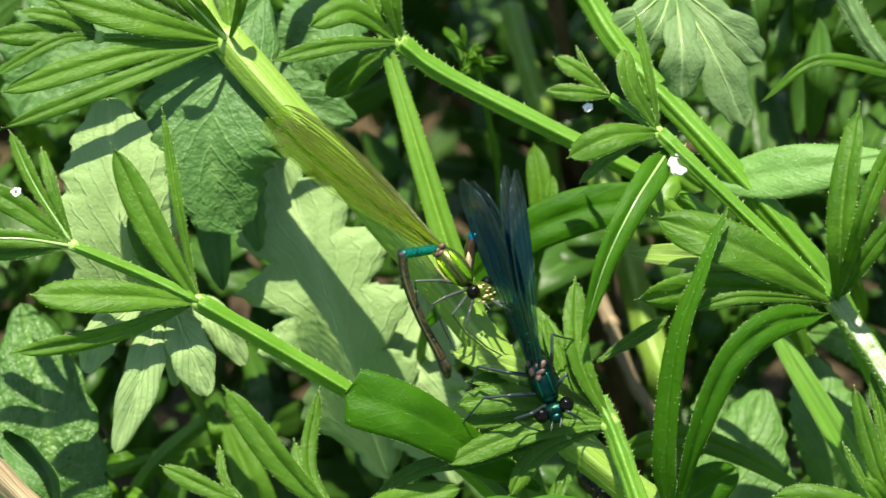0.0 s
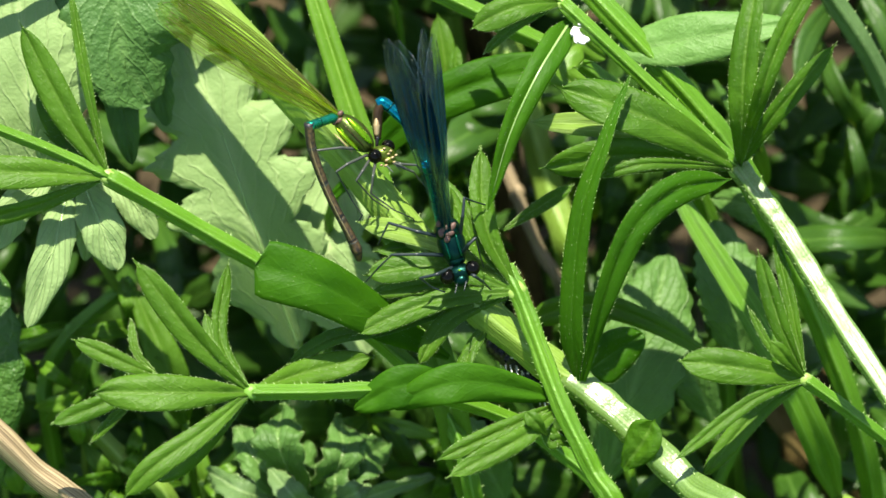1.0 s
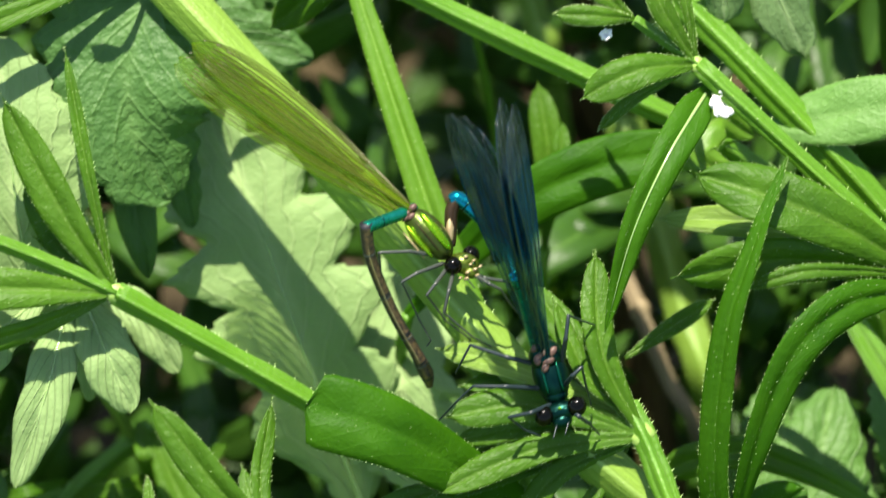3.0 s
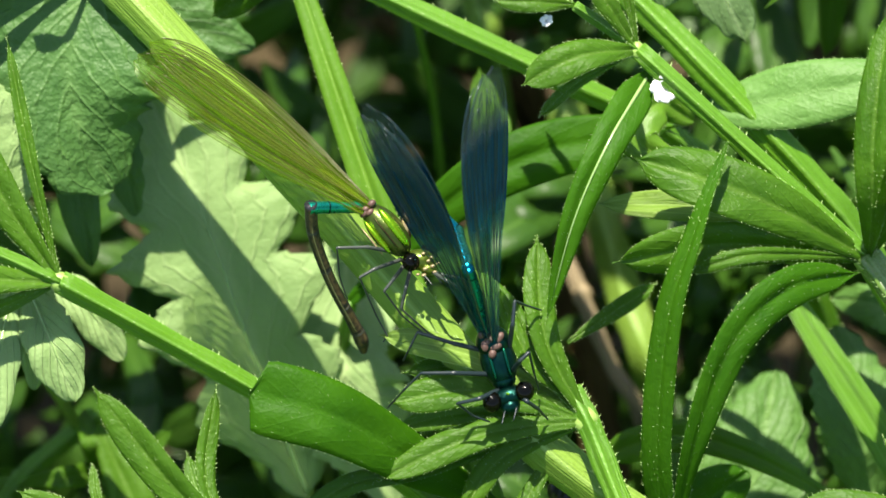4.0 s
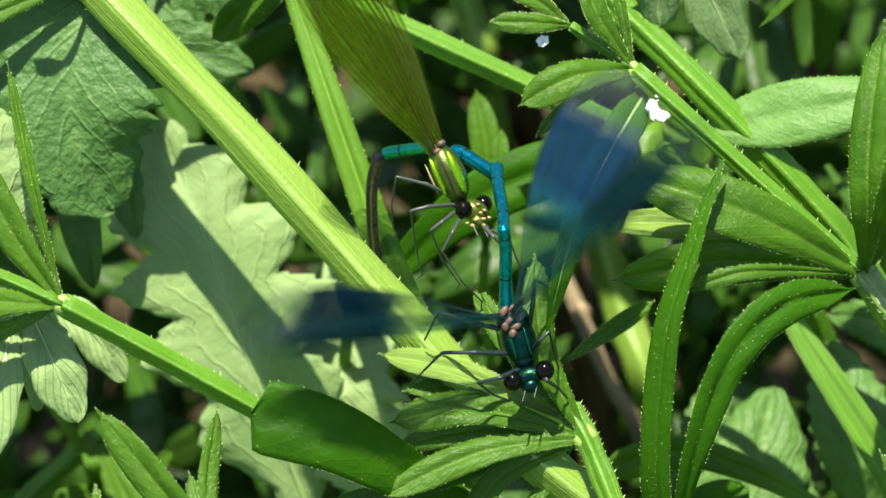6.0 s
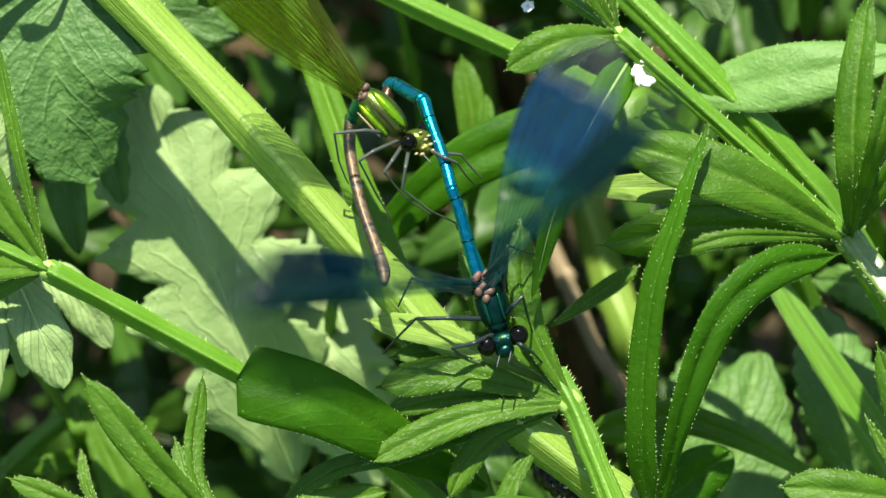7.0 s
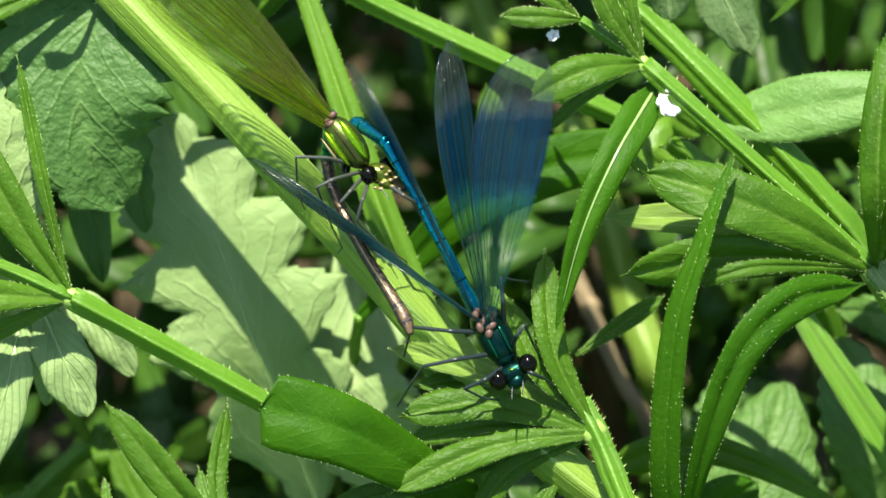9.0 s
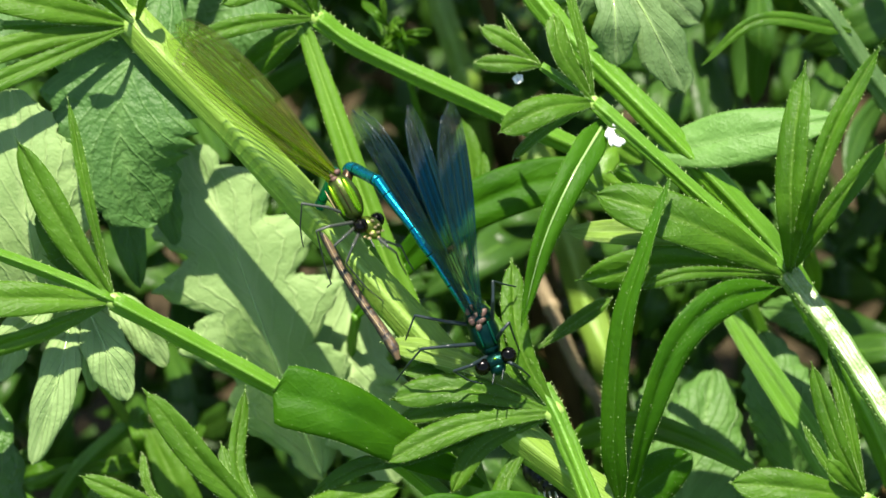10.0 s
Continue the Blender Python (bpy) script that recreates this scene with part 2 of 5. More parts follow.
M_PINK = metal_paint("pinkish_brown", (0.035, 0.018, 0.014), (0.17, 0.095, 0.07), rough=0.5, metal=0.1, scale=2500)
M_TEALB = metal_paint("teal_green_metal", (0.0, 0.035, 0.028), (0.006, 0.15, 0.075), rough=0.22)
M_EYE = Mat("eye_black").set((0.002, 0.002, 0.001), 0.1, spec=0.18).m
M_LEGM = Mat("leg_dark").set((0.012, 0.022, 0.024), 0.4).m
M_LEGF = Mat("leg_grey").set((0.055, 0.064, 0.055), 0.35).m
M_DARKBODY = Mat("black_hide").set((0.006, 0.005, 0.006), 0.35).m
M_WHITE = Mat("white_bract").set((0.85, 0.85, 0.78), 0.5).m


def wing_material(name, tint, band, clear, lustre, n_veins, glass, rough=0.3, fibre=0.6, spec=0.5, sheen=(1, 1, 1, 0), through=(0, 0, 0, 0), net=0.24, fade=0.0):
    """A veined film: clear at the root and tip, dark in the band (places along the wing, cover in it)."""
    m = Mat(name)
    s, y = m.uv()
    edge = m.math("MULTIPLY", m.math("SUBTRACT", m.noise(340, 3), 0.5), 0.10)
    place = m.math("ADD", s, edge)
    grey = lambda x: (x, x, x)
    node = m.t.nodes.new("ShaderNodeSeparateColor")
    m.l(m.ramp(place, [(0.0, grey(clear[0])), (band[0], grey(clear[0])), (band[1], grey(band[4])), (band[2], grey(band[4])), (band[3], grey(clear[1]))]), node.inputs[0])
    cover = m.math("MULTIPLY", node.outputs[0], m.math("SUBTRACT", 1.0 + 0.45 * fade, m.math("MULTIPLY", y, fade)), clamp=True)
    fan = m.math("ADD", m.math("MULTIPLY", y, float(n_veins)), m.math("MULTIPLY", m.noise(170, 3), 0.9))
    v1 = m.math("LESS_THAN", m.math("FRACT", fan), 0.30)
    v2 = m.math("LESS_THAN", m.math("FRACT", m.math("ADD", m.math("MULTIPLY", s, 85.0), m.math("MULTIPLY", y, 5.0))), 0.22)
    veins = m.math("MAXIMUM", v1, m.math("MULTIPLY", v2, 0.22))
    comb = m.t.nodes.new("ShaderNodeCombineXYZ")
    m.l(m.math("MULTIPLY", s, 4.0), comb.inputs[0]), m.l(m.math("MULTIPLY", y, 34.0), comb.inputs[1])
    streak = m.t.nodes.new("ShaderNodeTexNoise")
    streak.inputs["Scale"].default_value, streak.inputs["Detail"].default_value = 1.0, 3
    m.l(comb.outputs[0], streak.inputs["Vector"])
    streaks = m.math("MULTIPLY", m.math("SUBTRACT", streak.outputs["Fac"], 0.36), 3.4, clamp=True)
    alpha = m.math("ADD", m.math("MULTIPLY", cover, m.math("ADD", 0.91, m.math("MULTIPLY", streaks, 0.12))), m.math("MULTIPLY", veins, net), clamp=True)
    col = m.ramp(place, [(0.0, tint[0]), (0.30, tint[0]), (0.52, tint[1]), (0.74, tint[1]), (0.90, tint[2])])
    col = m.mix(m.math("MULTIPLY", streaks, fibre), col, tint[3])
    col = m.mix(m.math("MULTIPLY", veins, 0.75), col, tint[4])
    m.set(col, rough, metal=lustre, spec=spec, bump=m.math("ADD", m.math("FRACT", fan), m.math("MULTIPLY", m.noise(900, 2), 0.25)), height=0.6, dist=0.0002)
    m.b.inputs["Sheen Weight"].default_value, m.b.inputs["Sheen Roughness"].default_value = sheen[3], 0.35
    m.b.inputs["Sheen Tint"].default_value = (*sheen[:3], 1)
    film = m.t.nodes.new("ShaderNodeBsdfTransparent")
    film.inputs[0].default_value = (*glass, 1)
    mx = m.t.nodes.new("ShaderNodeMixShader")
    m.l(alpha, mx.inputs[0]), m.l(film.outputs[0], mx.inputs[1])
    lit = m.t.nodes.new("ShaderNodeBsdfTranslucent")
    lit.inputs[0].default_value = (*through[:3], 1)
    both = m.t.nodes.new("ShaderNodeMixShader")
    both.inputs[0].default_value = through[3]
    m.l(m.b.outputs[0], both.inputs[1]), m.l(lit.outputs[0], both.inputs[2]), m.l(both.outputs[0], mx.inputs[2])
    m.l(mx.outputs[0], m.out.inputs[0])
    return m.m


M_WINGM = wing_material("blue_banded_wing", ((0.014, 0.27, 0.27), (0.002, 0.022, 0.062), (0.30, 0.32, 0.27), (0.007, 0.11, 0.20), (0.001, 0.008, 0.016)), (0.36, 0.48, 0.76, 0.84, 0.97), (0.09, 0.17), 0.28, 23, (0.92, 0.96, 0.93), rough=0.27, fibre=0.34, spec=0.4, sheen=(0.02, 0.34, 0.52, 0.10), through=(0.0, 0.14, 0.24, 0.06), net=0.17)
M_WINGF = wing_material("amber_green_wing", ((0.15, 0.20, 0.003), (0.11, 0.20, 0.004), (0.09, 0.16, 0.03), (0.30, 0.42, 0.008), (0.022, 0.032, 0.002)), (0.02, 0.15, 0.64, 0.93, 0.20), (0.29, 0.15), 0.1, 13, (0.97, 1.0, 0.87), rough=0.25, fibre=0.7, through=(0.38, 0.64, 0.018, 0.5), net=0.26, fade=1.0)
M_VEINM = Mat("blue_black_vein").set((0.004, 0.018, 0.022), 0.22, spec=0.9).m
M_VEINF = Mat("brown_vein").set((0.055, 0.058, 0.007), 0.28, spec=0.7).m


# ---- building kit ----
def mesh_of(bm, name, mat, smooth=True):
    me = bpy.data.meshes.new(name)
    bm.normal_update()
    bm.to_mesh(me)
    bm.free()
    for mt in (mat if isinstance(mat, (list, tuple)) else [mat]):
        me.materials.append(mt)
    if smooth:
        me.polygons.foreach_set("use_smooth", [True] * len(me.polygons))
    return me


def part(name, bm, material, parent, label="", smooth=True):
    ob = new(name, mesh_of(bm, name, material, smooth))
    ob.parent = parent
    if label:
        tagged(ob, label)
    return ob


def thing(name, label, category, group="", at=None):
    ob = new(name)
    ob.empty_display_size = 0.01
    if at is not None:
        ob.matrix_world = at
    return tagged(ob, label, category, group)


def spline(pts, steps):
    """Catmull-Rom through the points."""
    p = [Vector(x) for x in pts]
    if len(p) == 2:
        return [p[0].lerp(p[1], i / steps) for i in range(steps + 1)]
    p = [p[0] * 2 - p[1]] + p + [p[-1] * 2 - p[-2]]
    n = len(p) - 3
    out = []
    for i in range(steps + 1):
        x = i / steps * n
        k = min(int(x), n - 1)
        t = x - k
        a, b, c, d = p[k:k + 4]
        out.append(0.5 * ((2 * b) + (c - a) * t + (2 * a - 5 * b + 4 * c - d) * t * t + (3 * b - a - 3 * c + d) * t ** 3))
    return out


def tangents(line):
    n = len(line)
    return [(line[min(i + 1, n - 1)] - line[max(i - 1, 0)]).normalized() for i in range(n)]


def tube(bm, line, radii, sides=10, ridge=0.0, hint=None, cap=True, phase=0.0):
    """A tube along line; radii: a number or one for each place. ridge: a square, ridged stem."""
    uvl = bm.loops.layers.uv.verify()
    hint = hint or OUT
    rings = []
    n = len(line)
    for i, (c, t) in enumerate(zip(line, tangents(line))):
        a = hint - t * hint.dot(t)
        a = a.normalized() if a.length > 1e-4 else t.orthogonal().normalized()
        b = t.cross(a)
        r = radii if isinstance(radii, (int, float)) else radii[i]
        ring = []
        for k in range(sides):
            th = 2 * math.pi * k / sides
            rr = r * (1 - ridge + ridge * 1.6 * abs(math.cos(2 * (th + phase))) ** 3) if ridge else r
            ring.append(bm.verts.new(c + a * (rr * math.cos(th)) + b * (rr * math.sin(th))))
        rings.append(ring)
    for i in range(n - 1):
        for k in range(sides):
            f = bm.faces.new((rings[i][k], rings[i][(k + 1) % sides], rings[i + 1][(k + 1) % sides], rings[i + 1][k]))
            for lp, (x, y) in zip(f.loops, ((i, k), (i, k + 1), (i + 1, k + 1), (i + 1, k))):
                lp[uvl].uv = (x / (n - 1), y / sides)
    if cap:
        bm.faces.new(rings[0][::-1])
        bm.faces.new(rings[-1])
    return rings


def prickle(bm, at, way, size):
    """One hooked hair."""
    s = way.orthogonal().normalized() * size * 0.16
    c = way.cross(s)
    v = [bm.verts.new(at + s), bm.verts.new(at - s * 0.5 + c * 0.9), bm.verts.new(at - s * 0.5 - c * 0.9), bm.verts.new(at + way * size)]
    for q in ((0, 1, 3), (1, 2, 3), (2, 0, 3)):
        f = bm.faces.new([v[k] for k in q])
        f.material_index = 1


rnd = random.Random(7)


def stem(parent, pts, width, mat=None, bristly=True, to_ground=False, name="stem", label="", taper=1.0, phase=0.0):
    """A ridged stem through plan places; width in plan units."""
    line = [spot(*p) for p in pts]
    if to_ground:
        end = line[-1]
        line.append(Vector((end.x + 0.004, end.y + 0.01, end.z * 0.45)))
        line.append(Vector((end.x + 0.004, end.y + 0.016, -0.004)))
    total = sum((a - b).length for a, b in zip(line, line[1:]))
    steps = max(12, int(total / 0.0025))
    line = spline(line, steps)
    bm = bmesh.new()
    r = width * UNIT / 2
    radii = [r * (1 + (taper - 1) * i / steps) * (1 + 0.05 * math.sin(i * 0.9)) for i in range(steps + 1)]
    rings = tube(bm, line, radii, 24, 0.24 if bristly and width < 40 else 0.13, phase=phase)
    if bristly:
        for i in range(1, steps):
            for k in ((0, 6, 12, 18) if phase == 0 else (3, 9, 15, 21)):
                if rnd.random() < 0.75:
                    v = rings[i][k].co
                    out = (v - line[i]).normalized()
                    prickle(bm, v - out * 0.00004 + (line[i - 1] - line[i]) * rnd.random() * 0.8, (out + (line[i] - line[i - 1]).normalized() * -0.5).normalized(), 0.00045 * (0.7 + 0.6 * rnd.random()))
    return part(name, bm, [mat or M_STEM, M_HAIR], parent, label)


def outline(kind, s):
    if kind == "lance":        # narrow at the foot, widest past the middle, blunt with a bristle tip
        if s < 0.66:
            return 0.2 + 0.8 * math.sin(math.pi / 2 * s / 0.66) ** 1.15
        return max(math.sqrt(max(0.0, 1 - ((s - 0.66) / 0.295) ** 2.0)), 0.11 * (1 - s) / 0.05 if s > 0.95 else 0.0)
    if kind == "blade":        # long, even, tapering
        return (min(1, s * 6 + 0.25)) * (1 - s ** 3) ** 0.9
    if kind == "spade":        # widening to a blunt end
        return (0.12 + 0.88 * math.sin(math.pi / 2 * min(1, s / 0.85))) * (1.0 if s < 0.9 else math.sqrt(max(0.0, 1 - ((s - 0.9) / 0.1) ** 4)))
    if kind == "oval":
        return max(0.0, math.sin(math.pi * s ** 0.95)) ** 0.6
    return 1.0


def blade(bm, ctrl, width, kind="lance", fold=0.36, twist=0.0, steps=26, hairs=True, wave=0.09, seed=0, lobes=0, lobe_depth=0.0, teeth=0, tooth_depth=0.0, cols=6, curl=0.0, thick=0.00016, rough=0.10):
    """A leaf blade of real thickness along plan places. width in plan units; twist in degrees round its length."""
    uvl = bm.loops.layers.uv.verify()
    r = random.Random(seed)
    line = spline([spot(*p) for p in ctrl], steps)
    tans = tangents(line)
    w = width * UNIT / 2
    ph = r.random() * 6
    top, low, norms = [], [], []
    for i, (c, t) in enumerate(zip(line, tans)):
        s = i / steps
        nrm = (OUT - t * OUT.dot(t))
        nrm = nrm.normalized() if nrm.length > 1e-3 else UPW
        nrm = Matrix.Rotation(radians(twist), 3, t) @ nrm
        across = nrm.cross(t)
        h = w * outline(kind, s)
        row, row2 = [], []
        for j in range(-cols, cols + 1):
            q = j / cols
            hh = h
            if lobes:
                saw = (s * lobes + (0.15 if j > 0 else 0.0)) % 1.0
                hh = h * (1 - lobe_depth * (1 - abs(2 * saw - 1.0) ** 0.8) * (0.5 + 0.5 * abs(q)))
                if teeth:
                    hh *= 1 - tooth_depth * ((s * teeth) % 1.0)
            x = q * hh
            lift = fold * abs(x) * (1 - 0.55 * abs(q)) - curl * w * q * q
            lift += wave * w * math.sin(s * 9 + ph + q * 1.7) * abs(q)
            lift += 0.10 * min(h, 22 * UNIT) * math.sin(math.pi * min(1.0, abs(q) * 1.15)) - 0.16 * h * max(0.0, abs(q) - 0.7)
            lift += rough * min(w, 40 * UNIT) * noise.noise(Vector((s * 7, q * 2.2, ph)))
            p = c + across * x + nrm * lift + t * (0.22 * abs(x) if lobes else 0)
            row.append(bm.verts.new(p))
            row2.append(bm.verts.new(p - nrm * thick))
        top.append(row), low.append(row2), norms.append((nrm, across))
    m = 2 * cols
    for i in range(steps):
        for j in range(m):
            quad = (top[i][j], top[i][j + 1], top[i + 1][j + 1], top[i + 1][j])
            f = bm.faces.new(quad)
            f2 = bm.faces.new((low[i][j], low[i + 1][j], low[i + 1][j + 1], low[i][j + 1]))
            for lp, (a, b) in zip(f.loops, ((i, j), (i, j + 1), (i + 1, j + 1), (i + 1, j))):
                lp[uvl].uv = (a / steps, b / m)
            for lp, (a, b) in zip(f2.loops, ((i, j), (i + 1, j), (i + 1, j + 1), (i, j + 1))):
                lp[uvl].uv = (a / steps, b / m)
        for j in (0, m):
            bm.faces.new((top[i][j], top[i + 1][j], low[i + 1][j], low[i][j]) if j == 0 else (top[i][j], low[i][j], low[i + 1][j], top[i + 1][j]))
    if hairs:
        for i in range(1, steps):
            for j, sgn in ((0, -1), (m, 1)):
                for k in range(3):
                    if r.random() < 0.35:
                        continue
                    a, b = top[i][j].co, top[i + 1 if i < steps else i][j].co
                    way = (norms[i][1] * sgn + tans[i] * (0.5 + 0.5 * r.random()) + norms[i][0] * (r.random() - 0.3)).normalized()
                    prickle(bm, a.lerp(b, k / 3 + r.random() * 0.3), way, 0.00025 * (0.5 + 0.9 * r.random()))
            # short stiff hairs on the face and along the midrib
            for k in range(4):
                j = r.randrange(1, m) if k else cols
                a, b = top[i][j].co, top[i + 1][j].co
                way = (norms[i][0] + tans[i] * (0.7 + 0.5 * r.random()) + norms[i][1] * (r.random() - 0.5)).normalized()
                prickle(bm, a.lerp(b, r.random()), way, 0.00018 * (0.6 + 0.8 * r.random()))
    return line


leaf_seed = [0]


def leaf(parent, ctrl, width, mat=None, name="leaf", label="", rib=0, rim=False, **kw):
    leaf_seed[0] += 1
    bm = bmesh.new()
    line = blade(bm, ctrl, width, seed=leaf_seed[0], **kw)
    edge = [e for e in bm.edges if rim and len(e.link_faces) == 2 and e.calc_face_angle(0) > 1.2]
    shore = [[v.co.copy() for v in e.verts] for e in edge]
    ob = part(name, bm, [mat or M_LEAF, M_HAIR], parent, label)
    if rib:
        bm = bmesh.new()
        n = len(line) - 3
        tube(bm, [c + OUT * 0.00015 for c in line[1:n + 1]], [rib * UNIT / 2 * (1.05 - i / n) for i in range(n)], 8)
        part("midrib", bm, M_RIB_GLINT, ob, "whitish raised line down the leaf middle")
    if shore:
        bm = bmesh.new()
        for a, b in shore:
            tube(bm, [a, b], 0.00035, 5)
        part("withered_rim", bm, M_DRY, ob, "brown withered edge")
    return ob


def knob(parent, p, size, mat=None, name="node"):
    """The swollen joint from which a whorl springs."""
    bm = bmesh.new()
    bmesh.ops.create_icosphere(bm, subdivisions=2, radius=size * UNIT / 2)
    c = spot(*p)
    for v in bm.verts:
        q = v.co - OUT * v.co.dot(OUT) * 0.35
        v.co = c + q * (1 + 0.35 * noise.noise(v.co * 700 + c * 300))
    return part(name, bm, [mat or M_STEMP, M_HAIR], parent)


# ---- ground ----
def build_ground():
    bm = bmesh.new()
    n = 90
    ring = [-3000, -400, -60, -12, -3] + [-0.6 + 1.2 * i / n for i in range(n + 1)] + [3, 12, 60, 400, 3000]
    grid = []
    for y in ring:
        row = []
        for x in ring:
            near = max(0.0, 1 - max(abs(x), abs(y)) / 0.62)
            z = near ** 0.4 * (0.008 * noise.noise(Vector((x * 18, y * 18, 0))) + 0.004 * noise.noise(Vector((x * 60, y * 60, 3)))) - 0.002
            row.append(bm.verts.new((x, y + 0.15, z)))
        grid.append(row)
    for i in range(len(ring) - 1):
        for j in range(len(ring) - 1):
            bm.faces.new((grid[i][j], grid[i][j + 1], grid[i + 1][j + 1], grid[i + 1][j]))
    ob = new("ground", mesh_of(bm, "ground", M_SOIL))
    tagged(ob, "dark brown soil with leaf litter under the plants", "ground", kind="structure")


build_ground()

# ---- the tall thick cleavers that the pair sits on ----
def tall_cleavers():
    p = thing("cleavers", "tall thick pale-stemmed cleavers carrying the damselflies", "plant", "cleavers plants")
    stem(p, [(300, -135, -14), (343, -66, -6), (560, 170, -3), (760, 400, -2), (930, 590, -2), (1060, 700, -3), (1131, 747, -3)], 58, M_STEMP, name="stem")
    stem(p, [(1118, 736, -3), (1215, 815, 0), (1330, 925, 7), (1450, 1040, 12)], 60, M_GLOSS, to_ground=True, phase=radians(58), name="stem", label="thick pale lower stem with sunlit gloss")
    # upper whorl
    a = (343, -66, -5)
    knob(p, a, 50)
    leaf(p, [a, (190, -98, 0), (21, -139, 0)], 52)
    leaf(p, [a, (142, -33, -1), (-65, 36, -2)], 44)
    leaf(p, [a, (172, 1, 0), (-63, 100, 0)], 34, fold=0.5)
    leaf(p, [a, (179, -128, -6), (59, -204, -8)], 46)
    leaf(p, [a, (288, -120, 6), (238, -168, 10)], 34, fold=0.5, rib=9)
    leaf(p, [a, (362, -131, 4), (371, -201, 6)], 22)
    leaf(p, [a, (338, -141, -6), (316, -209, -8)], 40)
    b = (116, -69, -3)
    stem(p, [a, b], 14)
    knob(p, b, 26)
    leaf(p, [b, (32, -75, -1), (-77, -65, -1)], 44)
    leaf(p, [b, (42, -61, 0), (-75, 6, 0)], 22, fold=0.5)
    leaf(p, [b, (51, -100, 0), (-28, -112, 0)], 26)
    leaf(p, [b, (71, -116, -3), (11, -134, -4)], 22)
    # lower whorl
    c = (1131, 747, -1)
    knob(p, (1126, 743, -3), 66, M_STEMP)
    leaf(p, [c, (1122, 620, 6), (1140, 440, 12), (1182, 310, 14), (1222, 203, 13)], 48, mat=M_DIMMED, twist=-34, fold=0.3, kind="blade", steps=36)
    leaf(p, [(1143, 745, 0), (1180, 600, 9), (1235, 470, 12), (1310, 405, 9), (1405, 385, 3)], 60, mat=M_DIMMED, twist=15, steps=36)
    leaf(p, [(1100, 775, 2), (960, 750, 8), (880, 760, 9), (800, 796, 6)], 72, mat=M_DIMMED, kind="oval", fold=0.18, hairs=False, label="broad dark smooth leaf")
    leaf(p, [(930, 772, 5), (830, 756, 8), (738, 800, 6)], 76, mat=M_DIMMED, kind="oval", fold=0.1, hairs=False, label="broad dark smooth leaf")
    leaf(p, [(1105, 785, 2), (1010, 830, 6), (880, 890, 9)], 36, fold=0.5)
    leaf(p, [(1110, 790, 3), (1030, 850, 8), (900, 920, 12)], 40)
    leaf(p, [(1150, 730, -8), (1190, 700, -12), (1250, 660, -14)], 92, mat=M_DIMMED, kind="oval", twist=20)
    leaf(p, [(1215, 900, 4), (1245, 860, 6), (1270, 812, 8)], 70, kind="lance", twist=-20, hairs=False)
    leaf(p, [(1140, 860, 2), (1100, 850, 4), (1090, 850, 4), (1070, 800, 5)], 30)
    return p


tall_cleavers()


def left_cleavers():
    p = thing("cleavers", "slender cleavers shoot with a spread leaf whorl", "plant", "cleavers plants")
    n = (299, 390, 0)
    stem(p, [n, (440, 468, -2), (600, 560, -4), (760, 660, -8), (900, 800, -14), (960, 1000, -20)], 29, to_ground=True)
    knob(p, n, 30)
    leaf(p, [n, (225, 280, 2), (140, 116, 2)], 56, twist=-12)
    leaf(p, [n, (262, 230, 2), (228, 50, 1)], 20, fold=0.6)
    leaf(p, [n, (150, 385, 3), (-0, 386, 3)], 62, twist=12)
    leaf(p, [n, (150, 450, 0), (-30, 488, 0)], 38, fold=0.5, twist=-25)
    leaf(p, [n, (230, 330, -3), (170, 235, -4)], 44)
    leaf(p, [n, (285, 360, -2), (250, 345, -4), (180, 310, -4)], 26)
    f = (79, 298, 3)
    stem(p, [n, (200, 345, 1), f], 22, taper=0.8)
    knob(p, f, 22)
    leaf(p, [f, (8, 192, 4), (-39, 96, 4)], 26, fold=0.5, rib=5)
    leaf(p, [f, (43, 207, 4), (18, 125, 2)], 22)
    leaf(p, [f, (-11, 237, 4), (-91, 194, 4)], 44)
    leaf(p, [f, (-10, 287, 4), (-109, 289, 4)], 32, fold=0.5, rib=6)
    leaf(p, [f, (10, 301, 3), (-89, 318, 1)], 36)
    return p


left_cleavers()


def low_cleavers():
    p = thing("cleavers", "low cleavers shoot with broad blunt leaves in a whorl", "plant", "cleavers plants")
    n = (555, 770, 10)
    stem(p, [n, (680, 768, 8), (800, 765, 5), (950, 790, -2), (1090, 860, -8), (1200, 1000, -14)], 25, to_ground=True)
    knob(p, n, 28, M_STEM)
    leaf(p, [n, (420, 772, 15), (272, 772, 15)], 68, twist=10)
    leaf(p, [n, (450, 670, 14), (345, 535, 15)], 52, twist=-10)
    leaf(p, [n, (500, 670, 8), (515, 533, 6)], 30, twist=30)
    leaf(p, [n, (500, 720, 4), (472, 625, 0)], 28)
    leaf(p, [n, (480, 835, 14), (390, 900, 16), (330, 960, 15)], 46, fold=0.4)
    leaf(p, [n, (460, 860, 6), (380, 930, 2)], 60)
    leaf(p, [n, (650, 735, 3), (775, 705, 0)], 52, twist=-15)
    leaf(p, [(905, 705, -6), (800, 650, 0), (680, 582, 8), (560, 546, 9)], 104, mat=M_DIMMED, kind="spade", fold=0.1, twist=8, wave=0.12, label="broad smooth dark green leaf")
    q = (395, 745, 5)
    stem(p, [n, q], 14)
    leaf(p, [q, (320, 715, 6), (238, 678, 6)], 34)
    leaf(p, [q, (352, 700, 5), (342, 640, 4)], 15)
    leaf(p, [q, (300, 790, 8), (200, 830, 8)], 36)
    leaf(p, [q, (330, 800, 6), (270, 865, 6)], 18)
    return p


low_cleavers()


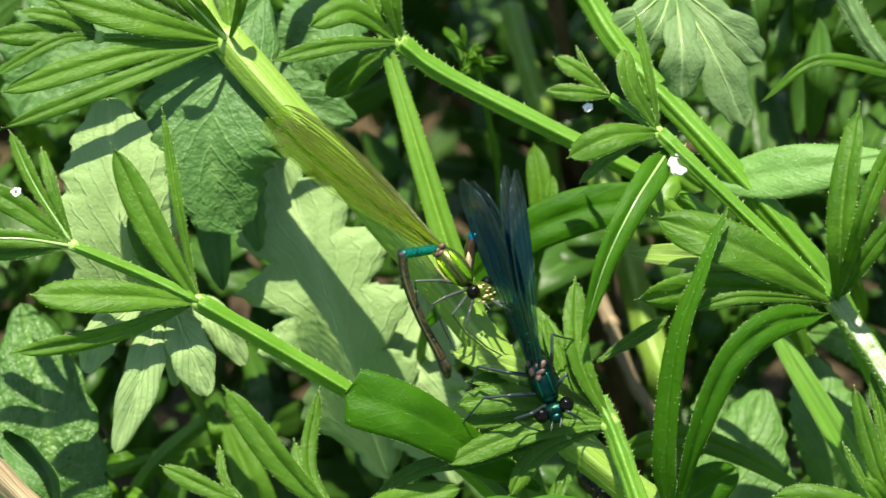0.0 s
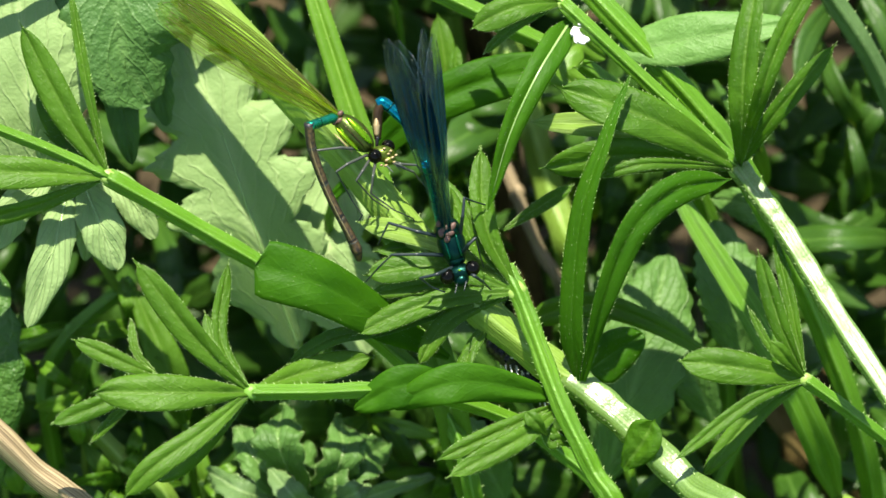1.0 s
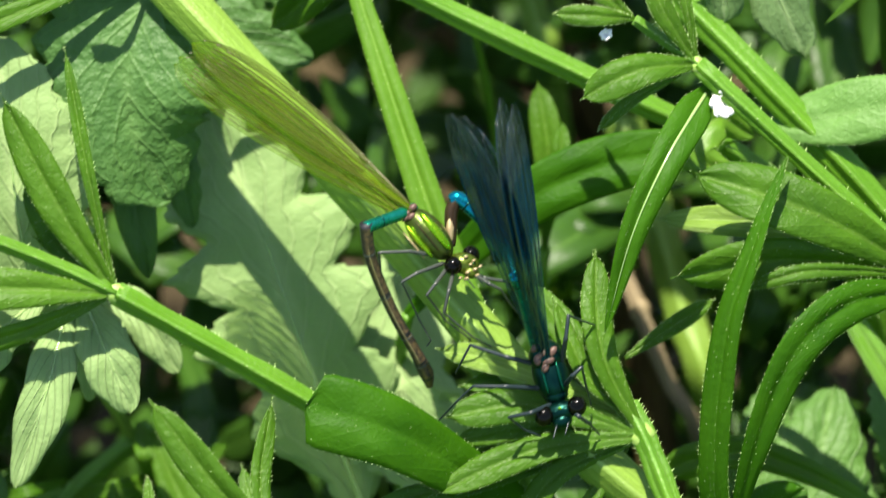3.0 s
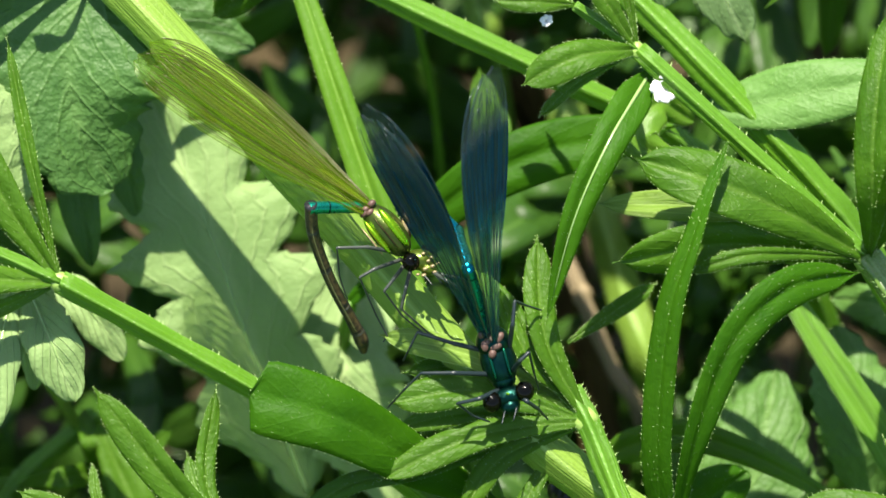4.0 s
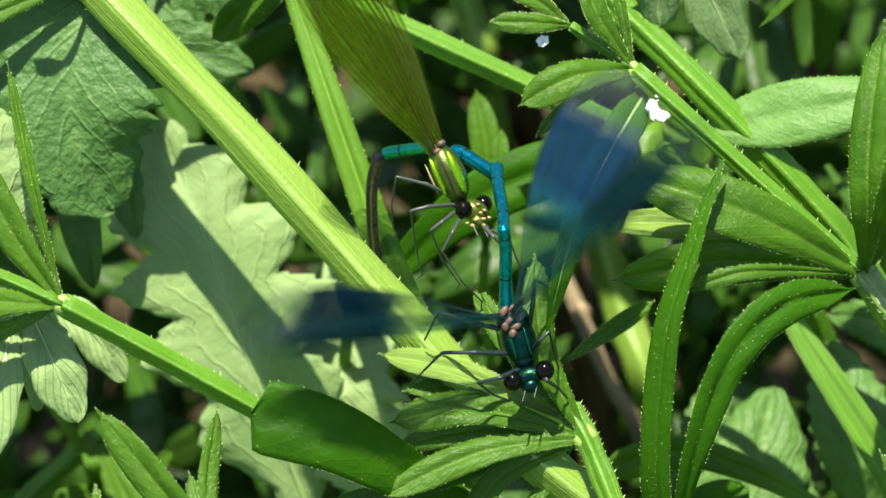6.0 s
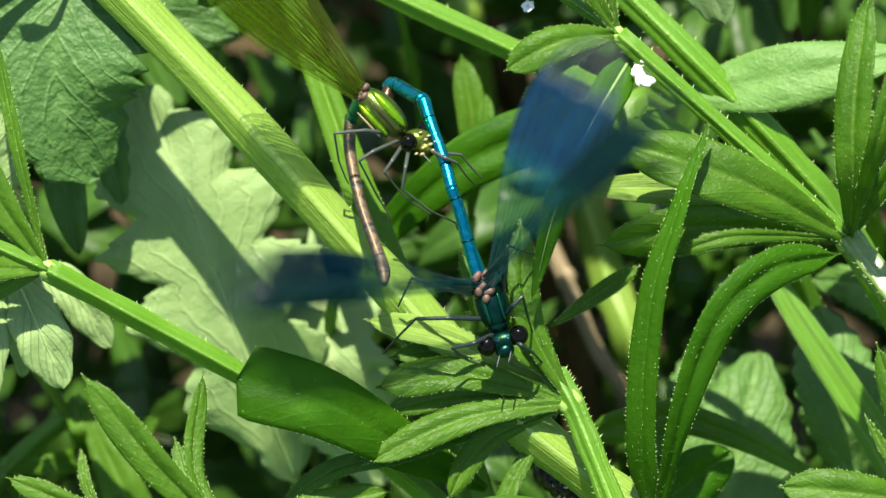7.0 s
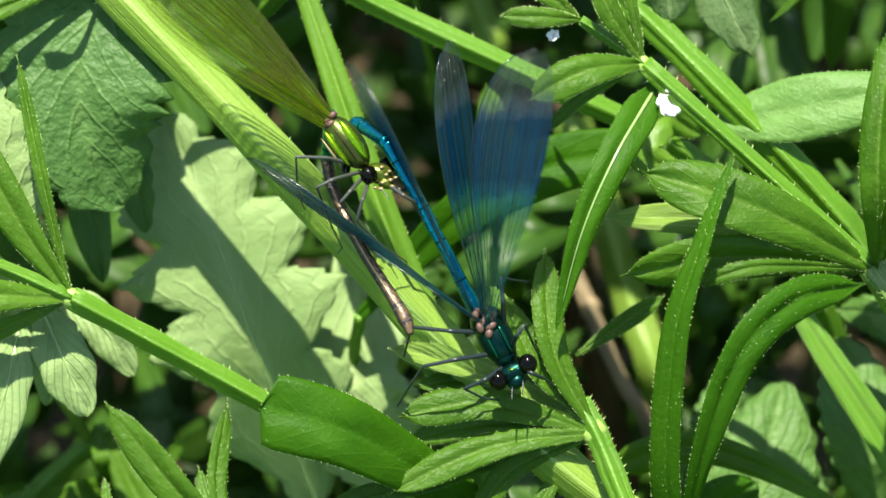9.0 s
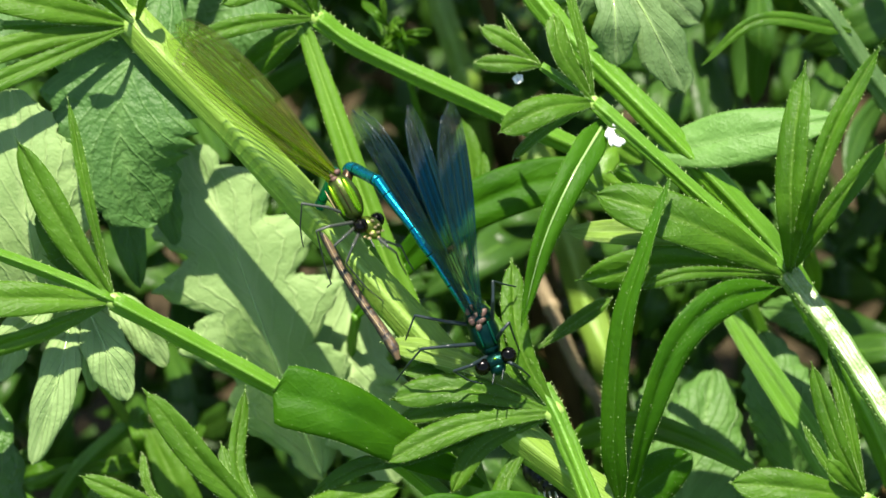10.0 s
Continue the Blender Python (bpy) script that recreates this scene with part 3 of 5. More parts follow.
def middle_cleavers():
    p = thing("cleavers", "cleavers shoot on whose whorl the male damselfly stands", "plant", "cleavers plants")
    n = (1026, 588, 1)
    stem(p, [(1002, 545, 0), n, (1062, 680, 3), (1105, 790, 5), (1160, 900, 6), (1220, 1030, 3)], 30, to_ground=True, taper=1.1)
    knob(p, n, 36)
    leaf(p, [n, (880, 606, 3), (735, 668, 3)], 46, twist=18, fold=0.4)
    leaf(p, [(1005, 580, 1), (870, 545, 2), (752, 562, 2)], 54, twist=22)
    leaf(p, [(1000, 575, 0), (860, 575, 1), (760, 596, 0)], 36, twist=15)
    leaf(p, [(1000, 560, -1), (860, 495, 1), (738, 466, 1)], 40, mat=M_STEMP, fold=0.3, twist=20)
    leaf(p, [(985, 550, -2), (880, 510, -1), (770, 520, 0)], 34, twist=20)
    leaf(p, [n, (905, 640, 0), (850, 722, 0)], 36)
    leaf(p, [(960, 605, -2), (800, 655, 1), (700, 672, 1), (612, 724, 1)], 30, fold=0.5, twist=20)
    leaf(p, [n, (968, 470, 3), (958, 330, 1)], 46, twist=20)
    leaf(p, [(1000, 480, -5), (1060, 440, -7), (1125, 398, -10)], 26, fold=0.5)
    leaf(p, [n, (945, 480, 0), (868, 372, -2)], 44, twist=15)
    leaf(p, [(1005, 560, 0), (945, 500, 2), (900, 395, 1)], 30, twist=30)
    leaf(p, [(1010, 590, -3), (940, 700, -1), (925, 770, 0)], 30, twist=20)
    q = (1080, 840, 6)
    leaf(p, [q, (1060, 820, 8), (1040, 800, 8)], 28, kind="lance", hairs=False)
    return p


middle_cleavers()


def right_cleavers():
    p = thing("cleavers", "bright cleavers shoot with a long stem and two whorls", "plant", "cleavers plants")
    r = (1416, 366, 2)
    u = (1100, 76, 4)
    stem(p, [u, (1200, 168, 4), (1320, 279, 3), r], 24)
    stem(p, [r, (1452, 414, 4), (1492, 468, 6), (1545, 552, 10), (1600, 640, 14), (1720, 820, 22), (1800, 960, 26)], 39, M_GLOSS, to_ground=True, phase=radians(58), label="thick pale stem glossy in the sun")
    knob(p, r, 40)
    knob(p, u, 26)
    leaf(p, [r, (1260, 282, 10), (1088, 224, 10)], 84, twist=12, kind="lance")
    leaf(p, [r, (1230, 300, 4), (1035, 287, 2)], 44, mat=M_STEMP, fold=0.3)
    leaf(p, [r, (1230, 345, 8), (1062, 370, 6)], 70, twist=-22)
    leaf(p, [r, (1260, 360, 10), (1165, 385, 10)], 22, fold=0.6)
    leaf(p, [r, (1421, 290, 12.5), (1425, 170, 15), (1450, 12, 13)], 56, twist=-25)
    leaf(p, [r, (1460, 210, 6), (1502, 100, 4)], 18, fold=0.6)
    leaf(p, [r, (1450, 250, 18), (1495, 125, 21), (1580, -20, 21)], 36, fold=0.5)
    leaf(p, [r, (1480, 270, 8), (1590, 140, 10)], 36, fold=0.5)
    # upper whorl
    leaf(p, [u, (1020, 85, 8), (938, 124, 8)], 52, twist=12)
    leaf(p, [u, (1010, 125, 6), (962, 168, 5)], 18)
    leaf(p, [u, (1048, -6, 8), (1034, -73, 8)], 40, twist=25)
    leaf(p, [u, (1082, -17, 6), (1052, -140, 5)], 18, fold=0.5)
    # the pale rib here imitates the sun glint along the fold
    leaf(p, [(1118, 105, 2), (1060, 200, 8), (1010, 310, 9), (972, 445, 6)], 53, kind="blade", twist=-12, fold=0.35, rib=5, mat=M_DIMMED)
    s = (1013, 14, 6)
    stem(p, [u, s], 14)
    leaf(p, [s, (963, -24, 8), (911, -53, 8)], 30)
    leaf(p, [s, (964, 10, 8), (900, 7, 8)], 28)
    leaf(p, [s, (983, -15, 6), (950, -73, 6)], 10)
    return p


right_cleavers()


def behind_right_stem():
    p = thing("cleavers", "pale angular stem with a long pale leaf, behind the bright shoot", "plant", "cleavers plants")
    stem(p, [(950, -192, -14), (1030, -70, -12), (1188, 96, -9), (1335, 252, -9), (1425, 372, -13), (1560, 640, -24), (1650, 900, -40)], 38, M_STEM, to_ground=True)
    leaf(p, [(1190, 160, -10), (1330, 138, -6), (1506, 108, -4)], 92, mat=M_LIGHT, kind="oval", fold=0.12, twist=-14, label="long pale sunlit leaf")
    leaf(p, [(1180, 175, -14), (1130, 150, -10), (1100, 200, -8), (1180, 250, -10)], 60, mat=M_BLADE, kind="oval")
    return p


behind_right_stem()


def corner_cleavers():
    p = thing("cleavers", "small cleavers shoot with a downturned whorl over brown litter", "plant", "cleavers plants")
    n = (1537, 740, 6)
    stem(p, [n, (1620, 800, 4), (1720, 880, 0), (1800, 980, -6)], 22, to_ground=True)
    knob(p, n, 24)
    leaf(p, [n, (1430, 722, 10), (1308, 708, 10)], 62, twist=10)
    leaf(p, [n, (1490, 640, 8), (1450, 510, 8)], 38, twist=-25)
    leaf(p, [n, (1512, 620, 6), (1478, 478, 4)], 24, fold=0.5)
    leaf(p, [n, (1440, 780, 10), (1300, 890, 12)], 26, fold=0.5)
    leaf(p, [n, (1450, 800, 6), (1350, 920, 6)], 40)
    leaf(p, [n, (1480, 690, 8), (1432, 610, 8)], 14)
    leaf(p, [n, (1500, 700, 10), (1475, 672, 11)], 26, kind="lance", hairs=False)
    return p


corner_cleavers()


def top_cleavers():
    p = thing("cleavers", "arching cleavers stem with a whorl in half shade", "plant", "cleavers plants")
    n = (644, -72, -12)
    stem(p, [n, (726, -15, -13), (976, 106, -14), (1150, 195, -18), (1300, 330, -30), (1380, 520, -45), (1400, 800, -60)], 30, to_ground=True)
    stem(p, [n, (625, -126, -14), (603, -205, -18)], 22)
    knob(p, n, 30)
    leaf(p, [n, (556, -125, -8), (482, -96, -6)], 46)
    leaf(p, [n, (537, -65, -8), (417, -35, -6)], 32, fold=0.5)
    leaf(p, [n, (577, -27, -14), (509, 26, -18)], 52)
    leaf(p, [n, (624, -146, -8), (623, -215, -8)], 40)
    leaf(p, [n, (595, -136, -12), (574, -205, -12)], 30)
    return p


top_cleavers()


def upright_grass():
    p = thing("grass", "broad keeled pale green grass stem rising behind the pair", "plant", "grass blades")
    leaf(p, [(950, 1010, -30), (905, 780, -12), (830, 540, -10), (740, 300, -10), (640, 0, -12), (590, -150, -14)], 60, mat=M_BLADE, kind="blade", fold=0.5, steps=60)
    stem(p, [(950, 1000, -30), (960, 1040, -32)], 40, M_STEMP, to_ground=True, bristly=False)
    q = thing("grass", "arched green blade lit from above, behind the wings", "plant", "grass blades")
    # half shade on this blade comes from the dimmed leaf colour
    leaf(q, [(700, 420, -24), (830, 290, -16), (960, 218, -14), (1160, 180, -16)], 84, mat=M_DIMMED, kind="lance", hairs=False)
    stem(q, [(700, 420, -24), (690, 520, -34), (700, 900, -60)], 16, to_ground=True, bristly=False)
    s = thing("grass", "pale dappled stalk leaning over the undergrowth", "plant", "grass blades")
    leaf(s, [(1600, 960, -40), (1545, 820, -26), (1450, 640, -20), (1330, 450, -22), (1290, 380, -26)], 56, mat=M_STEM, kind="blade", hairs=False, steps=36)
    stem(s, [(1600, 955, -40), (1620, 1000, -42)], 36, M_STEMP, to_ground=True, bristly=False)
    w = thing("grass", "arching green leaf low between the stems", "plant", "grass blades")
    leaf(w, [(1040, 640, -26), (1150, 610, -20), (1260, 640, -18), (1420, 730, -24)], 48, kind="blade", hairs=False)
    stem(w, [(1040, 640, -26), (1020, 760, -40), (1020, 900, -60)], 14, to_ground=True, bristly=False)


upright_grass()


def pale_plant():
    """Large toothed leaves with pale faces, in the sun behind the pair."""
    p = thing("broad_leaved_plant", "large pale sage-green lobed leaves with toothed edges", "plant")
    leaf(p, [(640, 690, -34), (560, 480, -26), (500, 310, -24), (425, 140, -25)], 330, mat=M_PALE, kind="oval", lobes=5, lobe_depth=0.5, teeth=23, tooth_depth=0.1, steps=90, cols=10, hairs=False, fold=0.12, wave=0.06, rib=7, name="leaf")
    leaf(p, [(215, 470, -18), (172, 330, -10), (152, 190, -7), (133, 36, -7.5)], 230, mat=M_PALE, kind="oval", lobes=7, lobe_depth=0.16, teeth=21, tooth_depth=0.07, steps=80, cols=10, hairs=False, fold=0.1, wave=0.05, rib=6, name="leaf")
    for pts, w in (([(232, 400, -9), (205, 520, -5), (160, 660, -7)], 74), ([(255, 400, -9), (285, 470, -5), (318, 556, -6)], 84), ([(200, 390, -9), (135, 450, -6), (104, 520, -7)], 70),
                   ([(270, 380, -15), (335, 425, -13), (385, 500, -15)], 66), ([(262, 410, -15), (262, 470, -13), (262, 540, -15)], 46)):
        leaf(p, pts, w, mat=M_PALE, kind="oval", hairs=False, fold=0.3, name="leaf_lobe", steps=30, lobes=3, lobe_depth=0.14, rib=4)
    leaf(p, [(700, 300, -36), (690, 480, -31), (700, 560, -31), (760, 700, -34)], 200, mat=M_PALE, kind="oval", lobes=4, lobe_depth=0.35, teeth=19, tooth_depth=0.1, steps=80, cols=10, hairs=False, name="leaf")
    stem(p, [(560, 480, -28), (640, 690, -37), (700, 900, -70)], 18, M_STEMP, bristly=False, to_ground=True)
    stem(p, [(225, 450, -18), (330, 620, -50), (400, 900, -85)], 16, M_STEMP, bristly=False, to_ground=True)


pale_plant()


def fuzzy_leaf():
    """A low rosette of soft toothed leaves with white hairs."""
    p = thing("mugwort", "pale downy soft leaves in a rosette low under the whorl", "plant")
    a = (655, 975, -40)
    r = random.Random(3)
    for tip, w in (((530, 830, -34), 70), ((610, 800, -30), 96), ((715, 815, -32), 80), ((480, 910, -36), 64), ((800, 860, -34), 90), ((880, 915, -34), 60), ((590, 905, -26), 56), ((700, 880, -28), 70), ((760, 930, -26), 50), ((650, 860, -36), 90)):
        mid = ((a[0] + tip[0]) / 2 + r.uniform(-30, 30), (a[1] + tip[1]) / 2 + r.uniform(-20, 20), tip[2] + r.uniform(1, 8))
        leaf(p, [a, mid, tip], w, mat=M_SOFT if w > 65 else M_GREY, kind="oval", lobes=7, lobe_depth=0.24, steps=44, cols=6, fold=r.uniform(0.1, 0.6), wave=0.3, twist=r.uniform(-40, 40), rib=3)
    stem(p, [(655, 960, -35), (660, 1060, -38)], 20, M_GREY, to_ground=True)


fuzzy_leaf()


def nettle_plant():
    p = thing("nettle", "dark quilted nettle leaves with coarse teeth", "plant")
    for pts, w in (([(405, -150, -13), (345, -40, -8), (316, 60, -7), (322, 160, -8), (374, 262, -12)], 275),
                   ([(250, -60, -24), (400, 10, -23), (570, 68, -24)], 120),
                   ([(130, -180, -34), (60, -60, -28), (-20, 80, -28)], 220),
                   ([(560, -170, -30), (500, -90, -24), (430, -20, -24)], 180)):
        leaf(p, pts, w, mat=M_NETTLE, kind="oval", lobes=9, lobe_depth=0.20, steps=90, cols=8, hairs=False, fold=0.15)
    # a pale lobe in shadow, its shade given by the dark nettle colour
    leaf(p, [(312, 140, -17), (322, 260, -16), (343, 370, -19)], 60, mat=M_NETTLE, kind="oval", hairs=False, fold=0.4)
    leaf(p, [(395, 150, -18), (388, 220, -17), (404, 300, -20)], 56, mat=M_NETTLE, kind="oval", lobes=4, lobe_depth=0.2, hairs=False, fold=0.3)
    stem(p, [(405, -150, -17), (480, -60, -40), (560, 300, -70), (600, 800, -90)], 20, bristly=False, to_ground=True)
    q = thing("nettle", "large puckered dark green leaf with a curled brown edge", "plant")
    leaf(q, [(60, 1000, -30), (60, 820, -22), (40, 620, -20), (-10, 400, -26)], 210, mat=M_PUCKER, kind="oval", lobes=9, lobe_depth=0.12, steps=80, cols=8, hairs=False, fold=0.2)
    leaf(q, [(90, 850, -20), (66, 770, -12), (50, 700, -10), (-10, 625, -14)], 110, mat=M_NETTLE, kind="oval", lobes=5, lobe_depth=0.15, steps=50, cols=8, hairs=False, fold=0.9, curl=-0.8, twist=-30, rim=True, label="curled leaf with a withered rim")
    stem(q, [(30, 990, -31), (40, 1040, -40)], 24, bristly=False, to_ground=True)


nettle_plant()


def mugwort():
    p = thing("mugwort", "grey-green deeply lobed leaf with white-haired midribs", "plant")
    a = (1118, -186, -16)
    for tip, w in (((994, -79, -14), 60), ((1062, -51, -12), 60), ((1137, 22, -10), 84), ((1252, 69, -16), 90), ((1279, -50, -20), 90)):
        mid = ((a[0] + tip[0]) / 2 + 8, (a[1] + tip[1]) / 2, tip[2] + 3)
        leaf(p, [a, mid, tip], w, mat=M_GREY, kind="lance", lobes=3, lobe_depth=0.3, steps=40, cols=6, hairs=False, fold=0.1, rib=5)
    stem(p, [a, (1166, -295, -20), (1300, -280, -40), (1320, -200, -80)], 22, M_GREY, bristly=False, to_ground=True)
    q = thing("mugwort", "pale hairy stalk with feathery leaves in the far corner", "plant")
    stem(q, [(1415, -181, -20), (1457, -103, -20), (1528, -6, -22), (1700, 300, -40)], 34, M_GREY, to_ground=True)
    leaf(q, [(1527, -35, -20), (1378, -57, -16), (1276, 19, -16)], 26, kind="blade", hairs=False)
    return p


mugwort()


def dry_things():
    p = thing("dead_stalk", "dry tan hollow stalk lying across the plants", "stalk")
    stem(p, [(-140, 610, -2), (0, 745, -2), (165, 905, -3), (300, 1040, -10)], 46, M_DRY, bristly=False, to_ground=True)
    for k, (pts, w) in enumerate((([(985, 250, -110), (1040, 560, -100), (1090, 800, -100)], 60),
                                  ([(850, -60, -130), (930, 60, -125), (975, 200, -125)], 34),
                                  ([(740, 20, -130), (830, 80, -125), (940, 150, -125)], 30),
                                  ([(1540, 700, -90), (1590, 850, -80), (1620, 980, -80)], 70),
                                  ([(1440, 600, -90), (1500, 760, -86), (1520, 900, -86)], 44))):
        q = thing("dead_stalk", "brown withered stalk down among the stems", "stalk", "dead stalks")
        stem(q, pts, w, M_ROT, bristly=False, to_ground=True)
        knob(q, pts[1], w * 1.1, M_ROT, "joint")


dry_things()


def deep_stalks():
    for pts, w, mt, label in (
            ([(1000, 150, -76), (1050, 300, -72), (1085, 420, -70), (1125, 550, -72)], 52, M_STEMP, "blurred yellow-green stalk deep in the gap"),
            ([(835, -140, -84), (858, -60, -80), (880, 10, -80), (900, 90, -84)], 40, M_STEMP, "pale yellow stalk in the brown gap"),
            ([(345, 575, -46), (240, 665, -44), (192, 750, -46), (205, 860, -52)], 28, M_STEM, "bent green stalk low among leaves"),
            ([(270, 830, -40), (340, 900, -38), (420, 980, -40)], 32, M_STEMP, "pale stalk near the ground"),
            ([(60, 700, -52), (160, 690, -48), (250, 700, -50)], 22, M_STEM, "thin green stalk near the ground")):
        q = thing("stalk", label, "stalk", "deep stalks")
        stem(q, pts, w, mt, bristly=False, to_ground=True)
        knob(q, pts[1], w * 1.12, mt, "joint")
    for pts, w, label in (
            ([(900, -190, -74), (922, -110, -72), (940, -30, -76)], 34, "tan withered blade behind the stems"),
            ([(1440, 690, -60), (1490, 800, -58), (1560, 900, -60)], 60, "brown dry blade over the litter")):
        q = thing("withered_blade", label, "dry leaf", "withered blades")
        leaf(q, pts, w, mat=M_ROT, kind="blade", hairs=False, wave=0.2)
        stem(q, [pts[-1], (pts[-1][0] + 20, pts[-1][1] + 60, pts[-1][2] - 10)], 14, M_ROT, bristly=False, to_ground=True)
    q = thing("dead_stalk", "tan dry stalk lit in the brown gap", "stalk", "dead stalks")
    stem(q, [(985, 320, -66), (1020, 408, -62), (1062, 510, -62), (1112, 615, -66)], 22, M_DRY, bristly=False, to_ground=True)
    knob(q, (1022, 412, -62), 34, M_DRY, "joint")
    # bright low blades
    q = thing("grass", "bright yellow-green blade low in the sun", "plant", "grass blades")
    leaf(q, [(440, 830, -46), (410, 730, -36), (345, 585, -36)], 66, kind="oval", hairs=False)
    stem(q, [(440, 825, -46), (450, 900, -54)], 14, bristly=False, to_ground=True)
    q = thing("cleavers", "small dark sprig of cleavers behind the arching stem", "plant", "cleavers plants")
    n = (770, -55, -30)
    stem(q, [n, (786, -1, -34), (820, 160, -60), (840, 400, -80)], 10, to_ground=True, bristly=False)
    tw = random.Random(11)
    for k in range(15):
        th = k * 0.83 + tw.uniform(-0.3, 0.3)
        r1, c = tw.uniform(26, 70), (n[0] + tw.uniform(-16, 16), n[1] + tw.uniform(-10, 34), n[2] + tw.uniform(-4, 4))
        leaf(q, [c, (c[0] + 0.5 * r1 * math.cos(th), c[1] + 0.5 * r1 * math.sin(th), c[2] + tw.uniform(0, 5)), (c[0] + r1 * math.cos(th), c[1] + r1 * math.sin(th), c[2] + tw.uniform(-5, 5))], tw.uniform(10, 20), steps=12, twist=tw.uniform(-40, 40), hairs=False)
    q = thing("cleavers", "short pale-lit shoot behind the wings", "plant", "cleavers plants")
    leaf(q, [(890, 330, -34), (895, 200, -30), (880, 95, -30)], 44, hairs=False)
    leaf(q, [(890, 330, -34), (910, 220, -28), (915, 150, -28)], 26, hairs=False)
    stem(q, [(890, 325, -35), (890, 420, -50)], 14, to_ground=True)


deep_stalks()


def caterpillar():
    """A black spiny larva clinging behind the thick stem."""
    p = thing("caterpillar", "black caterpillar with white-tipped spines on the thick stem", "caterpillar")
    a, b = spot(990, 684, -6), spot(1080, 768, -8)
    for k in range(10):
        c = a.lerp(b, k / 9) + OUT * 0.0006 * math.sin(k)
        bm = bmesh.new()
        bmesh.ops.create_icosphere(bm, subdivisions=2, radius=0.0017)
        for v in bm.verts:
            v.co = c + v.co
        part("body_ring", bm, M_DARKBODY, p)
        for q in range(6):
            th = q * 1.05 + 0.3 * k
            way = (UPW * math.cos(th) + OUT * abs(math.sin(th)) + RIGHT * 0.2).normalized()
            bm = bmesh.new()
            tube(bm, [c + way * 0.0014, c + way * 0.0026, c + way * 0.0034], [0.00014, 0.0001, 0.00003], 5)
            part("spine", bm, M_WHITE if q % 2 else M_DARKBODY, p)


caterpillar()


def four_petals(place, size, label):
    """Four small white petals; also used for a white blob and a drop."""
    u, v, d = place
    p = thing("flower", label, "flower", "white flowers")
    for k in range(4):
        th = k * math.pi / 2 + 0.5
        bm = bmesh.new()
        blade(bm, [(u, v, d), (u + size * 0.6 * math.cos(th), v + size * 0.6 * math.sin(th), d + 0.6), (u + size * math.cos(th), v + size * math.sin(th), d + 0.3)], size * (1.15 + 0.15 * k), kind="oval", steps=8, cols=3, hairs=False, seed=k, wave=0.35, fold=0.5)
        part("petal", bm, M_WHITE, p)


four_petals((1138, 130, 3.5), 20, "small bright white blob beside the node, drawn as petals")
# petals put in place of a whitish drop
four_petals((974, 35, 6), 8, "tiny white drop under a leaf tip, drawn as petals")
four_petals((-24, 206, 4), 8, "tiny white flower among pale leaves")


def undergrowth():
    """Many small leaves and stalks deep between the plants."""
    r = random.Random(21)
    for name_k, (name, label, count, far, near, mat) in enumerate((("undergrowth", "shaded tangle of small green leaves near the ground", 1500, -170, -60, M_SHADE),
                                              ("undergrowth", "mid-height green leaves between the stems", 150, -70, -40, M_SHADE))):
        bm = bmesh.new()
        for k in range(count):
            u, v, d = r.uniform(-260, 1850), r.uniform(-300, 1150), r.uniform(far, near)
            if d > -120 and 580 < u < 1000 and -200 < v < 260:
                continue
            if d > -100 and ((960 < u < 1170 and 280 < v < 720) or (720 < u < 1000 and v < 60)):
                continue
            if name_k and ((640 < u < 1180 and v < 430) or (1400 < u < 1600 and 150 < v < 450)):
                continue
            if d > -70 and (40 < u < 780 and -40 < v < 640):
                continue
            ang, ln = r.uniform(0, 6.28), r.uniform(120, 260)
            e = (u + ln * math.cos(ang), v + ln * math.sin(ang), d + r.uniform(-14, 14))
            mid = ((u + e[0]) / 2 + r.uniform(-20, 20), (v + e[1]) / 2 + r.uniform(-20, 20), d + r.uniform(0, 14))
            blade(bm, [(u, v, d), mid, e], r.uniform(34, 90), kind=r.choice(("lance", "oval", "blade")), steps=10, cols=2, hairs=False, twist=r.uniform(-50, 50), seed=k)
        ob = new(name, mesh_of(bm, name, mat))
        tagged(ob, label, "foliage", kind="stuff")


undergrowth()


def gap_shade_herbs():
    """Unseen herbs uphill behind the plants, added to shade the gap."""
    r = random.Random(33)
    bm = bmesh.new()
    for k in range(140):
        u, v, d = r.uniform(520, 1040), r.uniform(-1250, -360), r.uniform(-85, -15)
        ang, ln = r.uniform(0, 6.28), r.uniform(120, 260)
        e = (u + ln * math.cos(ang), v + ln * math.sin(ang), d + r.uniform(-14, 14))
        blade(bm, [(u, v, d), ((u + e[0]) / 2, (v + e[1]) / 2, d + r.uniform(0, 14)), e], r.uniform(40, 100), kind=r.choice(("lance", "oval", "blade")), steps=10, cols=2, hairs=False, twist=r.uniform(-40, 40), seed=k)
    tagged(new("undergrowth", mesh_of(bm, "undergrowth", M_SHADE)), "unseen leafy herbs added behind the plants to shade the gap", "foliage", kind="stuff")


gap_shade_herbs()


